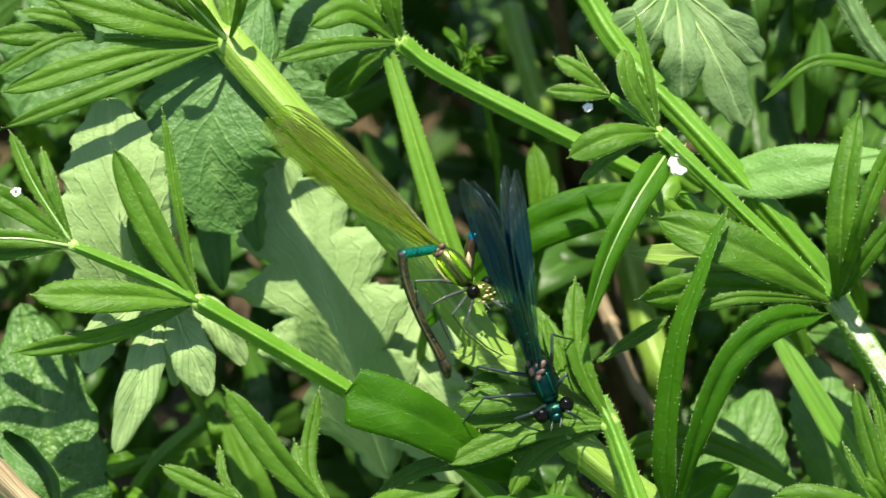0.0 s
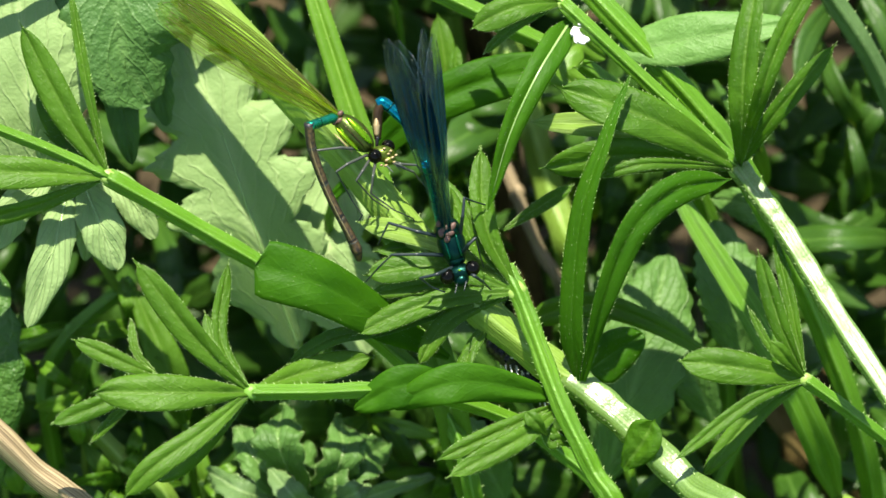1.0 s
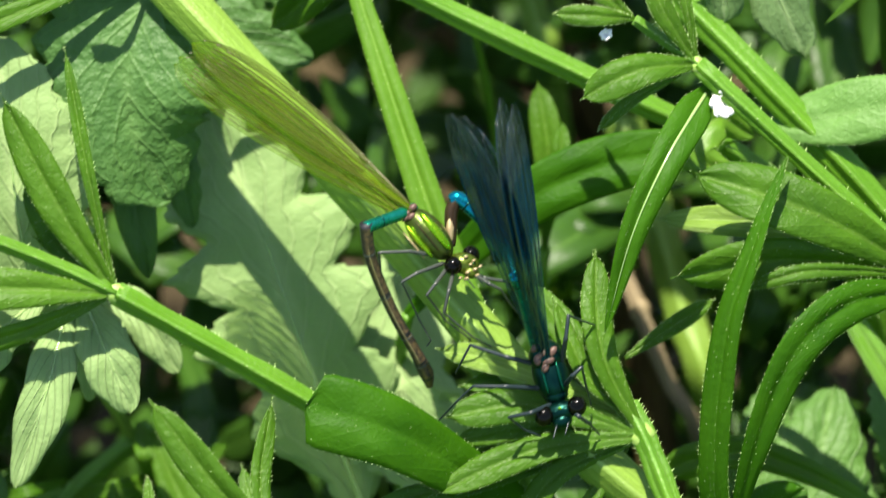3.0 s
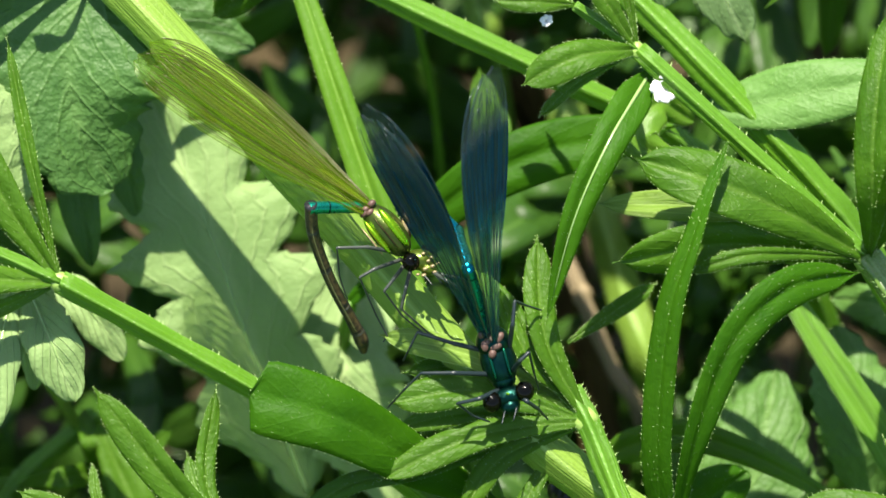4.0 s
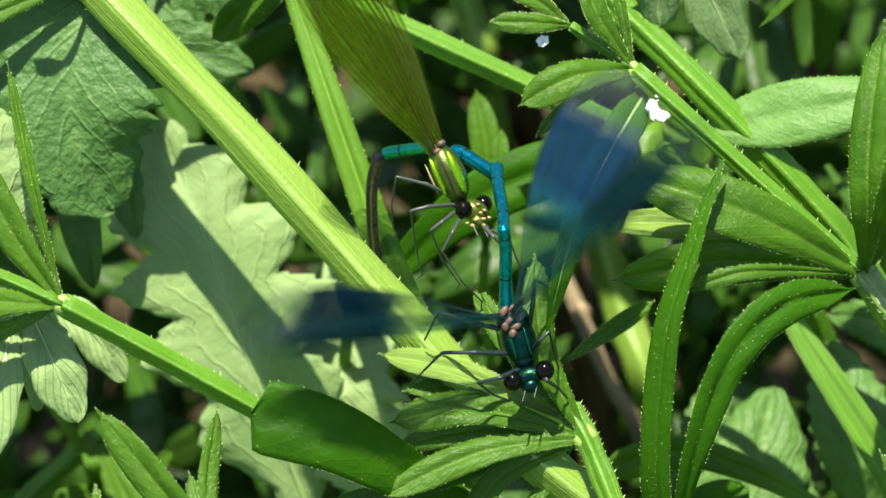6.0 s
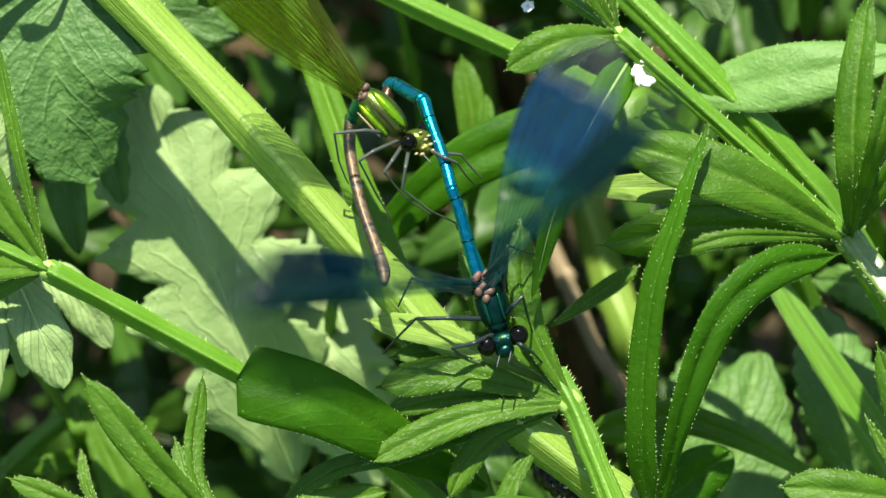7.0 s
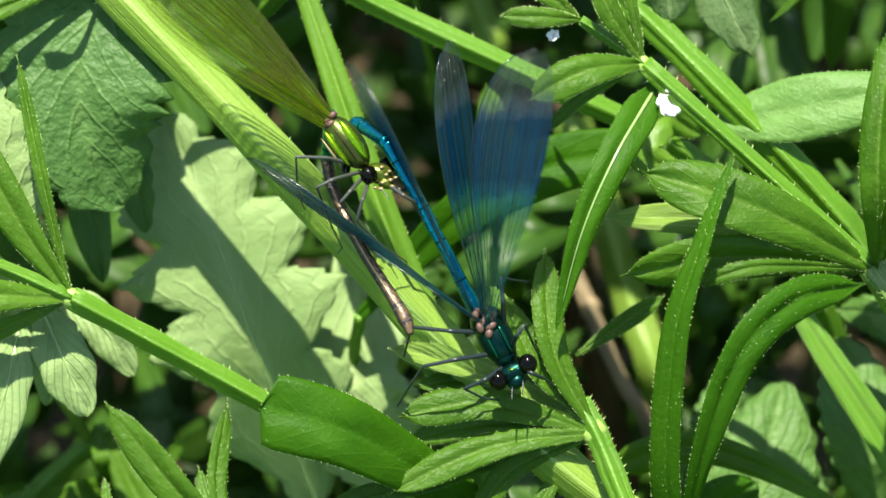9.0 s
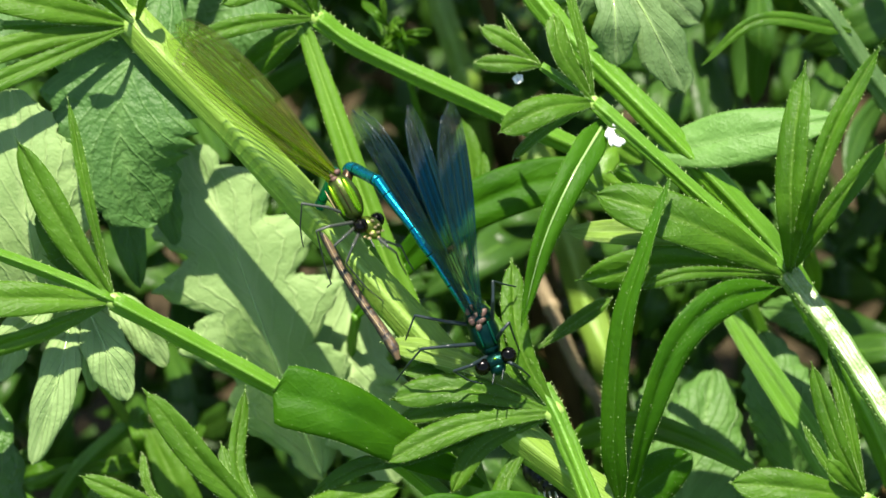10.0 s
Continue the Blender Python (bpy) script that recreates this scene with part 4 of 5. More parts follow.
def low_herbs():
    """Small sunlit herbs low between the stems."""
    r = random.Random(8)
    for u, v, n, mt in ((120, 640, 7, M_LEAF), (250, 760, 8, M_BLADE), (345, 640, 6, M_LEAF), (110, 860, 8, M_BLADE), (330, 900, 7, M_LEAF), (760, 780, 7, M_BLADE), (900, 860, 8, M_LEAF), (470, 930, 6, M_BLADE)):
        p = thing("low_herb", "small bright green herb in the sun near the ground", "plant", "low herbs")
        top = (u, v, -40)
        stem(p, [top, (u + 12, v + 70, -50), (u + 20, v + 200, -70)], 12, M_STEMP, bristly=False, to_ground=True)
        for k in range(n):
            th = 6.28 * k / n + r.uniform(-0.5, 0.5)
            ln, c = r.uniform(60, 125), (u + r.uniform(-6, 12), v + r.uniform(-5, 60), -40 - r.uniform(0, 6))
            e = (c[0] + ln * math.cos(th), c[1] + ln * math.sin(th), c[2] + r.uniform(-8, 6))
            leaf(p, [c, ((c[0] + e[0]) / 2, (c[1] + e[1]) / 2, c[2] + r.uniform(2, 9)), e], r.uniform(18, 44), mat=mt, kind=r.choice(("lance", "oval", "blade")), steps=16, cols=3, twist=r.uniform(-25, 25), hairs=False)


low_herbs()


def low_broad_leaves():
    """Broad soft leaves in dappled sun under the bright shoot."""
    p = thing("nettle", "broad soft green leaves in dappled sun near the ground", "plant")
    for pts, w in (([(1180, 930, -36), (1225, 780, -28), (1265, 640, -28), (1290, 520, -32)], 170),
                   ([(1430, 720, -34), (1405, 590, -28), (1370, 460, -32)], 130),
                   ([(1010, 960, -34), (960, 880, -28), (900, 820, -30)], 110),
                   ([(1150, 690, -40), (1190, 600, -36), (1215, 500, -38)], 80),
                   ([(1380, 820, -40), (1330, 720, -34), (1300, 620, -36)], 90),
                   ([(1500, 500, -36), (1450, 440, -30), (1370, 420, -34)], 70)):
        leaf(p, pts, w, mat=M_SOFT, kind="oval", lobes=9, lobe_depth=0.14, steps=60, cols=6, hairs=False, fold=0.15)
    for a in ((1180, 930, -36), (1150, 690, -40), (1380, 820, -40), (1430, 720, -34), (1010, 960, -34), (1500, 500, -36)):
        stem(p, [a, (a[0] + 20, a[1] + 60, a[2] - 10), (1300, 1120, -60)], 18, bristly=False, to_ground=True)


low_broad_leaves()


def meadow():
    """The herb layer round about, sparser away from the plants."""
    r = random.Random(5)
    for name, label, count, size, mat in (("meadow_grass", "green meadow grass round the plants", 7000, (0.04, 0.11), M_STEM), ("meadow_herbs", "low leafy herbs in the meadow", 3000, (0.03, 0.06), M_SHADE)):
        verts, faces = [], []
        for k in range(count):
            th, far = r.uniform(0, 2 * math.pi), 0.15 + 2.6 * r.random() ** 2.3
            x, y = far * math.cos(th), 0.08 + far * math.sin(th)
            h, lean, w = r.uniform(*size), r.uniform(0.2, 0.9), r.uniform(0.0015, 0.003) * (1 if name == "meadow_grass" else 3.5)
            dx, dy = math.cos(th + r.uniform(-2, 2)), math.sin(th + r.uniform(-2, 2))
            n = len(verts)
            for q, ww in ((0.0, 0.6), (0.35, 1.0), (0.7, 0.8)):
                bend = lean * h * q * q
                for sgn in (-1, 1):
                    verts.append((x + dx * bend - dy * w * ww * sgn, y + dy * bend + dx * w * ww * sgn, h * q * (1 - 0.2 * lean * q) - 0.006))
            verts.append((x + dx * lean * h, y + dy * lean * h, h * (1 - 0.3 * lean)))
            faces += [(n, n + 1, n + 3, n + 2), (n + 2, n + 3, n + 5, n + 4), (n + 4, n + 5, n + 6)]
        me = bpy.data.meshes.new(name)
        me.from_pydata(verts, [], faces)
        me.materials.append(mat)
        tagged(new(name, me), label, "foliage", kind="stuff")


meadow()


# ---- the damselflies ----
def body_pose(u, v, d=0.0, turn=0.0):
    """A pose whose axes are the plan's: x across, y up, z out."""
    return Matrix.Translation(spot(u, v, d)) @ pose(0, 0, 0, TILT) @ pose(0, 0, 0, 0, 0, turn)


def loc(du, dv, d=0.0):
    """Plan steps from a body's middle, in its own space."""
    return Vector((du * UNIT, -dv * UNIT, d / 1000))


ZED = Vector((0, 0, 1))


def ball(bm, c, radii, turn=0.0, sub=3):
    got = bmesh.ops.create_icosphere(bm, subdivisions=sub, radius=1.0)
    rot = Matrix.Rotation(radians(turn), 3, "Z")
    for v in got["verts"]:
        v.co = c + rot @ Vector((v.co.x * radii[0], v.co.y * radii[1], v.co.z * radii[2]))


def rod(pts, radii, parent, name, mat, steps=24, sides=12, label=""):
    bm = bmesh.new()
    line = spline(pts, steps)
    rr = []
    for i in range(steps + 1):
        x = i / steps * (len(radii) - 1)
        k = min(int(x), len(radii) - 2)
        rr.append((radii[k] + (radii[k + 1] - radii[k]) * (x - k)) * UNIT)
    tube(bm, line, rr, sides, hint=ZED)
    return part(name, bm, mat, parent, label)


def leg(parent, pts, r, mat):
    """Thigh, shin and thin foot in one jointed limb."""
    bm = bmesh.new()
    line, radii = [], []
    for k, (a, b) in enumerate(zip(pts, pts[1:])):
        w = r * (1.2, 0.95, 0.6, 0.5, 0.45)[k] * UNIT
        for q, f in ((0.0, 1.25), (0.08, 1.0), (0.5, 1.0), (0.92, 0.95)):
            line.append(a.lerp(b, q)), radii.append(w * f)
    line.append(pts[-1]), radii.append(r * 0.3 * UNIT)
    tube(bm, line, radii, 8, hint=ZED)
    return part("leg", bm, mat, parent)


def wing_mesh(name, length, chord, mat, kind, vein=0.0046):
    """A wing from its hinge along x, chord along y; fluted, thin."""
    bm = bmesh.new()
    uvl = bm.loops.layers.uv.verify()
    n, m = 44, 16
    rows = []
    for i in range(n + 1):
        s = i / n
        if s < 0.68:
            g = 0.13 + 0.87 * math.sin(math.pi / 2 * s / 0.68) ** (1.5 if kind == "broad" else 1.2)
        else:
            g = math.sqrt(max(0.0, 1 - ((s - 0.68) / 0.32) ** 2.3))
        y0, y1 = chord * 0.38 * g, -chord * 0.62 * g
        row = []
        for j in range(m + 1):
            q = j / m
            z = chord * 0.022 * (1 if j % 2 else -1) * math.sin(math.pi * q) * (1 - 0.5 * s) + 0.05 * chord * math.sin(s * 2.6) * (q - 0.4)
            row.append(bm.verts.new((length * s, y0 + (y1 - y0) * q, z)))
        rows.append(row)
    for i in range(n):
        for j in range(m):
            f = bm.faces.new((rows[i][j], rows[i][j + 1], rows[i + 1][j + 1], rows[i + 1][j]))
            for lp, (a, b) in zip(f.loops, ((i, j), (i, j + 1), (i + 1, j + 1), (i + 1, j))):
                lp[uvl].uv = (a / n, b / m)
    # the stiff front edge vein, the thin hind rim and the fan of long veins
    edge = lambda q, lift: [Vector((length * i / n, rows[i][0].co.y + (rows[i][m].co.y - rows[i][0].co.y) * q, rows[i][int(q * m)].co.z + lift)) for i in range(n + 1)]
    tube(bm, edge(0.0, 0.0)[:n], [chord * 0.016 * (1.15 - i / n) for i in range(n)], 6, hint=ZED)
    net = bmesh.new()
    tube(net, edge(1.0, 0.0)[1:n], chord * 0.007, 5, hint=ZED)
    for k in range(1, 12):
        a, b = (0, n - 2) if k % 2 else (10, n - 4)
        tube(net, edge(k / 12, chord * 0.004)[a:b], chord * vein, 4, hint=ZED)
    return mesh_of(bm, name, mat[0]), mesh_of(net, "venation", mat[1])


def wing(parent, name, meshes, label):
    ob = new(name, meshes[0])
    ob.parent = parent
    net = new("venation", meshes[1])
    net.parent = ob
    tagged(net, "fine dark wing veins", kind="stuff")
    return tagged(ob, label)


def rel(parent_m, m):
    return parent_m.inverted() @ m


def aim(a, b, roll=0.0):
    """A pose at plan place a, its x towards plan place b, its z out of the plan."""
    o = spot(*a)
    x = (spot(*b) - o).normalized()
    z = (OUT - x * OUT.dot(x)).normalized()
    y = z.cross(x)
    return Matrix.Translation(o) @ Matrix((x, y, z)).transposed().to_4x4() @ pose(0, 0, 0, roll)


def lx(x, y=0.0, z=0.0):
    """Plan units in a part's own space."""
    return Vector((x, y, z)) * UNIT


def ringed(parent, name, pts, widths, mat, rings, dark, label=""):
    """A slim abdomen piece: a tube with a collar at each ring."""
    ob = rod(pts, widths, parent, name, mat, 40, 14, label)
    line = spline(pts, 40)
    for k in rings:
        i = min(39, int(k * 40))
        c, t = line[i], (line[i + 1] - line[i]).normalized()
        x = k * (len(widths) - 1)
        j = min(int(x), len(widths) - 2)
        r = (widths[j] + (widths[j + 1] - widths[j]) * (x - j)) * UNIT
        bm = bmesh.new()
        tube(bm, [c - t * 0.00012, c - t * 0.00006, c + t * 0.00006, c + t * 0.00012], [r * 0.98, r * 1.04, r * 1.04, r * 0.98], 14, hint=ZED)
        part("ring", bm, dark, ob)
    return ob


MALE_OFF = (15, 27)


def build_male():
    """Its middle is the thorax; the head is below, the wings spring from the top."""
    p = thing("male_damselfly", "metallic blue-green male demoiselle with dark blue banded wings", "damselfly", at=body_pose(905, 515, 8))
    bm = bmesh.new()
    ball(bm, loc(0, 4, 0), (25 * UNIT, 40 * UNIT, 24 * UNIT), 18)
    ball(bm, loc(-8, -20, 0.3), (24 * UNIT, 24 * UNIT, 26 * UNIT), 18)
    ball(bm, loc(9, 32, 0), (17 * UNIT, 13 * UNIT, 16 * UNIT), 18)
    part("thorax", bm, M_TEAL, p, "dark metallic teal thorax")
    for a, b, w, tilt in ((-22, -33, 10, 60), (-13, -22, 11, 40), (-10, -36, 9, 70), (0, -26, 10, 55), (-4, -14, 9, 20), (-19, -14, 8, 100), (-8, -4, 7, 75)):
        bm = bmesh.new()
        ball(bm, loc(a, b, 2.15), (w * UNIT, 5.5 * UNIT, 4 * UNIT), tilt, 2)
        part("wing_plate", bm, M_PINK, p, "pinkish brown plate at the wing root")
    for k in (-1, 1):
        bm = bmesh.new()
        ball(bm, loc(2 + 10 * k, 8 - 3 * k, 1.5), (3 * UNIT, 24 * UNIT, 8 * UNIT), 18, 2)
        part("thorax_stripe", bm, M_TEALB, p, "brighter green shoulder stripe")
    bm = bmesh.new()
    ball(bm, loc(16, 54, 0.4), (25 * UNIT, 14 * UNIT, 15 * UNIT), 20)
    ball(bm, loc(19, 67, 0.6), (14 * UNIT, 11 * UNIT, 12 * UNIT), 20)
    ball(bm, loc(10, 56, 1.3), (6 * UNIT, 5 * UNIT, 4 * UNIT), 20, 2)
    ball(bm, loc(23, 52, 1.3), (6 * UNIT, 5 * UNIT, 4 * UNIT), 20, 2)
    head = part("head", bm, M_TEAL, p, "green metallic head")
    for a, b in ((-6, 62), (38, 46)):
        bm = bmesh.new()
        ball(bm, loc(a, b, 1.1), (13.5 * UNIT, 14.5 * UNIT, 13 * UNIT), 0)
        part("eye", bm, M_EYE, head, "round glossy black eye")
    for a, b in ((12, 74), (28, 68)):
        rod([loc(a, b, 1.2), loc(a - 4, b + 18, 2)], [1.6, 0.8], head, "antenna", M_LEGM, 6, 6)
    bm = bmesh.new()
    ball(bm, loc(15, 50, 1.6), (3 * UNIT, 2 * UNIT, 2 * UNIT), 0, 2)
    part("forehead_spot", bm, M_FGREEN, head, "tiny yellow-green spot")
    for pts in (([(-10, -6, 0), (-60, -16, 2), (-112, -30, 0), (-122, -8, -1), (-130, 10, -3)]),
                ([(-4, 24, 0), (-60, 24, 3), (-105, 26, 2), (-128, 50, 0), (-150, 76, -4)]),
                ([(6, 44, 0), (-24, 58, 3), (-54, 66, 2), (-32, 82, -1), (-8, 90, -2)]),
                ([(14, -4, 0), (18, -46, 3), (20, -78, 3), (36, -72, 1), (58, -66, -2)]),
                ([(18, 22, 0), (30, 4, 4), (42, -8, 4), (50, 20, 1), (58, 44, -3)]),
                ([(20, 44, 0), (42, 60, 2), (58, 70, 0), (66, 78, -2), (72, 84, -3)])):
        leg(p, [loc(*q) for q in pts], 2.9, M_LEGM)
    # the long abdomen and its hooked end with claspers
    ab = ringed(p, "abdomen", [lx(-6), lx(50, 1), lx(100, -1), lx(138)], [13, 9.5, 8.8, 8.6], M_BLUE, (0.4, 0.85), M_TEAL, "slim glossy blue-green abdomen")
    rear = ringed(p, "abdomen_rear", [lx(-2), lx(40, -2), lx(98, 0), lx(139)], [8.7, 8.6, 8.8, 10.5], M_BLUE, (0.3, 0.75), M_TEAL, "slim glossy blue-green abdomen")
    tip = ringed(p, "abdomen_tip", [lx(0), lx(30, 1), lx(64, 2), lx(80, 5), lx(84, 14)], [10.5, 10, 10.5, 11, 9], M_BLUE, (0.05, 0.5), M_TEAL, "blue end rings bent to the female")
    rod([lx(80, 6), lx(74, 22), lx(58, 40), lx(40, 58)], [9.5, 9.5, 9, 6], tip, "hook", M_BRONZE, 20, 12, "dark bronze hooked tail end")
    rod([lx(70, 30, 5), lx(58, 42, 6), lx(46, 54, 5)], [3, 6, 4], tip, "underside", M_CREAM, 12, 10, "cream patch on the hook")
    for k in (-1, 1):
        rod([lx(44, 54, 3 * k), lx(34, 66, 5 * k), lx(28, 70, 2 * k)], [4, 3, 1.5], tip, "clasper", M_DARKBODY, 10, 8, "black clasper")
    wings = []
    right = wing_mesh("wing", 400 * UNIT, 122 * UNIT, [M_WINGM, M_VEINM], "broad")
    left = [me.copy() for me in right]
    for me in right:
        for v in me.vertices:
            v.co.y = -v.co.y
    for nm, me in (("forewing", right), ("hindwing", right), ("forewing", left), ("hindwing", left)):
        wings.append(wing(p, nm, me, "deep blue banded wing with a clear tip"))
    return p, ab, rear, tip, wings


def build_female():
    """Its middle is the wing root; the head is below right."""
    p = thing("female_damselfly", "bronze-green female demoiselle with olive amber wings, her tail curled under", "damselfly", at=body_pose(708, 280, 16))
    bm = bmesh.new()
    ball(bm, loc(26, 32, 0), (23 * UNIT, 44 * UNIT, 22 * UNIT), 42)
    ball(bm, loc(46, 52, 0), (14 * UNIT, 14 * UNIT, 15 * UNIT), 42)
    part("thorax", bm, M_FDARK, p, "dark green bronze thorax")
    for a, b, w, h, mt in ((35, 28, 7.5, 33, M_FGREEN), (13, 42, 4.5, 30, M_FGREEN), (24, 35, 1.6, 28, M_BRONZE), (6, 48, 1.8, 24, M_CREAM)):
        bm = bmesh.new()
        ball(bm, loc(a, b, 1.25), (w * UNIT, h * UNIT, 9 * UNIT), 40)
        part("thorax_stripe", bm, mt, p, "shining golden-green shoulder band" if mt is M_FGREEN else "seam between the bands")
    for a, b in ((-4, 4), (4, -4), (-6, 10), (2, 8)):
        bm = bmesh.new()
        ball(bm, loc(a, b, 1.0), (7 * UNIT, 5 * UNIT, 5 * UNIT), 40, 2)
        part("wing_plate", bm, M_PINK, p, "pinkish plate at the wing root")
    bm = bmesh.new()
    ball(bm, loc(74, 72, 0), (22 * UNIT, 15 * UNIT, 15 * UNIT), -10)
    ball(bm, loc(84, 84, 0.4), (12 * UNIT, 9 * UNIT, 10 * UNIT), -10)
    head = part("head", bm, M_FACE, p, "golden green head with pale spots")
    for a, b, d in ((60, 75, 0.9), (84, 60, -1.7)):
        bm = bmesh.new()
        ball(bm, loc(a, b, d), (12.5 * UNIT, 13 * UNIT, 13 * UNIT), 0)
        part("eye", bm, M_EYE, head, "round glossy black eye")
    for a, b, w in ((80, 84, 5), (90, 80, 5), (77, 63, 4.5), (93, 88, 4), (88, 68, 4), (78, 93, 5), (84, 73, 4), (70, 92, 4), (97, 76, 4)):
        bm = bmesh.new()
        ball(bm, loc(a, b, 1.1), (w * 0.8 * UNIT, w * 0.5 * UNIT, 4 * UNIT), 20, 2)
        part("face_spot", bm, M_CREAM, head, "cream face spot")
    for a, b in ((78, 92), (92, 90)):
        rod([loc(a, b, 1.2), loc(a + 12, b + 14, 2)], [1.4, 0.7], head, "antenna", M_LEGF, 6, 6)
    for pts in (([(40, 62, 0), (0, 56, 3), (-42, 58, 4), (-38, 96, 0), (-30, 120, -2), (-26, 128, -3)]),
                ([(46, 72, 0), (10, 86, 4), (-10, 98, 4), (14, 150, -1), (30, 178, -3), (24, 186, -4)]),
                ([(52, 78, 0), (36, 100, 4), (24, 116, 4), (50, 150, 0), (84, 176, -4), (80, 186, -5)]),
                ([(60, 84, 0), (54, 110, 4), (48, 140, 3), (86, 172, 0), (120, 190, -4), (122, 200, -5)]),
                ([(84, 84, 0), (110, 100, 3), (126, 108, 2), (136, 124, 0), (150, 140, -3)]),
                ([(80, 84, -1), (104, 92, 0), (132, 96, -1), (150, 120, -3), (160, 130, -4)])):
        leg(p, [loc(*q) for q in pts], 2.4, M_LEGF)
    base = ringed(p, "abdomen_base", [lx(-8), lx(40), lx(78), lx(90, 1)], [9.5, 8.5, 9, 9], M_FTEAL, (0.5,), M_TEAL, "emerald first rings of the abdomen")
    tail = ringed(p, "abdomen", [lx(-6), lx(50, -10), lx(140, -8), lx(220, 2), lx(262, 6), lx(285, 4)], [9, 8.5, 8, 8.5, 10.5, 5], M_TAIL, (0.18, 0.36, 0.54, 0.7, 0.84), M_LEGF, "brown bronze tail with a pale line")
    rod([lx(4, -3, 7.6), lx(50, -11, 7.4), lx(140, -9, 7), lx(220, 1, 7.6), lx(256, 6, 8.4)], [0.8, 1.2, 1.3, 1.3, 1.0], tail, "back_line", M_CREAM, 30, 6, "cream line along the back")
    wings = []
    me = wing_mesh("wing", 378 * UNIT, 100 * UNIT, [M_WINGF, M_VEINF], "narrow", 0.007)
    for k in range(4):
        wings.append(wing(p, "forewing" if k < 2 else "hindwing", me, "olive amber wing with fine dark veins"))
    return p, base, tail, wings


male, male_abdomen, male_rear, male_tip, male_wings = build_male()
female, female_base, female_tail, female_wings = build_female()

# seconds, plan place of the male's wing root and head
MALE_BODY = [
    (0, 889, 487, 930, 575),
    (0.5, 894, 483, 928, 562),
    (1, 894, 473, 925, 562),
    (1.5, 882, 484, 916, 570),
    (2, 890, 488, 921, 572),
    (2.5, 890, 478, 920, 567),
    (3, 884, 470, 912, 560),
    (4.5, 896, 471, 926, 563),
    (4.7, 904, 461, 930, 564),
    (5, 925, 431, 946, 532),
    (5.3, 912, 433, 934, 531),
    (5.5, 924, 418, 953, 521),
    (7, 903, 417, 936, 517),
    (7.2, 901, 422, 931, 517),
    (7.5, 905, 413, 936, 517),
    (7.7, 903, 426, 936, 519),
    (8, 886, 420, 921, 519),
    (8.2, 921, 412, 943, 509),
    (8.5, 898, 417, 931, 520),
    (8.7, 876, 428, 914, 520),
    (9, 869, 426, 921, 521),
    (9.3, 880, 449, 918, 528),
    (9.5, 876, 437, 922, 531),
    (9.7, 882, 446, 925, 528),
    (10, 894, 421, 937, 522),
]
# the kink of his abdomen and its end
MALE_TAIL = [
    (0, 843, 320, 773, 252),
    (0.5, 834, 309, 764, 241),
    (1, 846, 310, 776, 242),
    (1.5, 833, 324, 763, 256),
    (2, 840, 314, 770, 246),
    (2.5, 837, 311, 767, 243),
    (3, 831, 315, 761, 247),
    (4.5, 859, 330, 799, 260),
    (4.7, 847, 279, 813, 237),
    (5, 886, 218, 840, 174),
    (5.3, 895, 242, 857, 184),
    (5.5, 933, 245, 880, 197),
    (7, 827, 165, 786, 138),
    (7.2, 823, 177, 789, 139),
    (7.5, 866, 172, 823, 134),
    (7.7, 763, 167, 724, 137),
    (8, 796, 181, 752, 147),
    (8.2, 838, 179, 799, 140),
    (8.5, 787, 169, 745, 138),
    (8.7, 754, 180, 715, 146),
    (9, 735, 169, 697, 138),
    (9.3, 706, 182, 670, 153),
    (9.5, 699, 190, 663, 170),
    (9.7, 730, 186, 690, 158),
    (10, 740, 201, 698, 175),
]
# the female's wing root and eye
FEMALE_BODY = [
    (0, 720, 287, 781, 362),
    (0.5, 712, 278, 770, 351),
    (1, 706, 280, 767, 345),
    (1.5, 710, 288, 775, 361),
    (2, 708, 280, 768, 355),
    (2.5, 700, 277, 763, 349),
    (3, 704, 277, 764, 353),
    (4.5, 760, 294, 819, 376),
    (4.7, 777, 268, 824, 348),
    (5, 786, 208, 837, 276),
    (5.3, 817, 207, 849, 277),
    (5.5, 854, 196, 878, 286),
    (7, 742, 148, 785, 198),
    (7.2, 753, 131, 782, 202),
    (7.5, 781, 124, 816, 186),
    (7.7, 681, 147, 723, 195),
    (8, 712, 134, 751, 202),
    (8.2, 752, 128, 793, 195),
    (8.5, 711, 137, 749, 199),
    (8.7, 680, 145, 714, 204),
    (9, 662, 145, 698, 199),
    (9.3, 642, 171, 673, 219),
    (9.5, 634, 189, 673, 235),
    (9.7, 658, 184, 691, 227),
    (10, 667, 187, 697, 247),
]
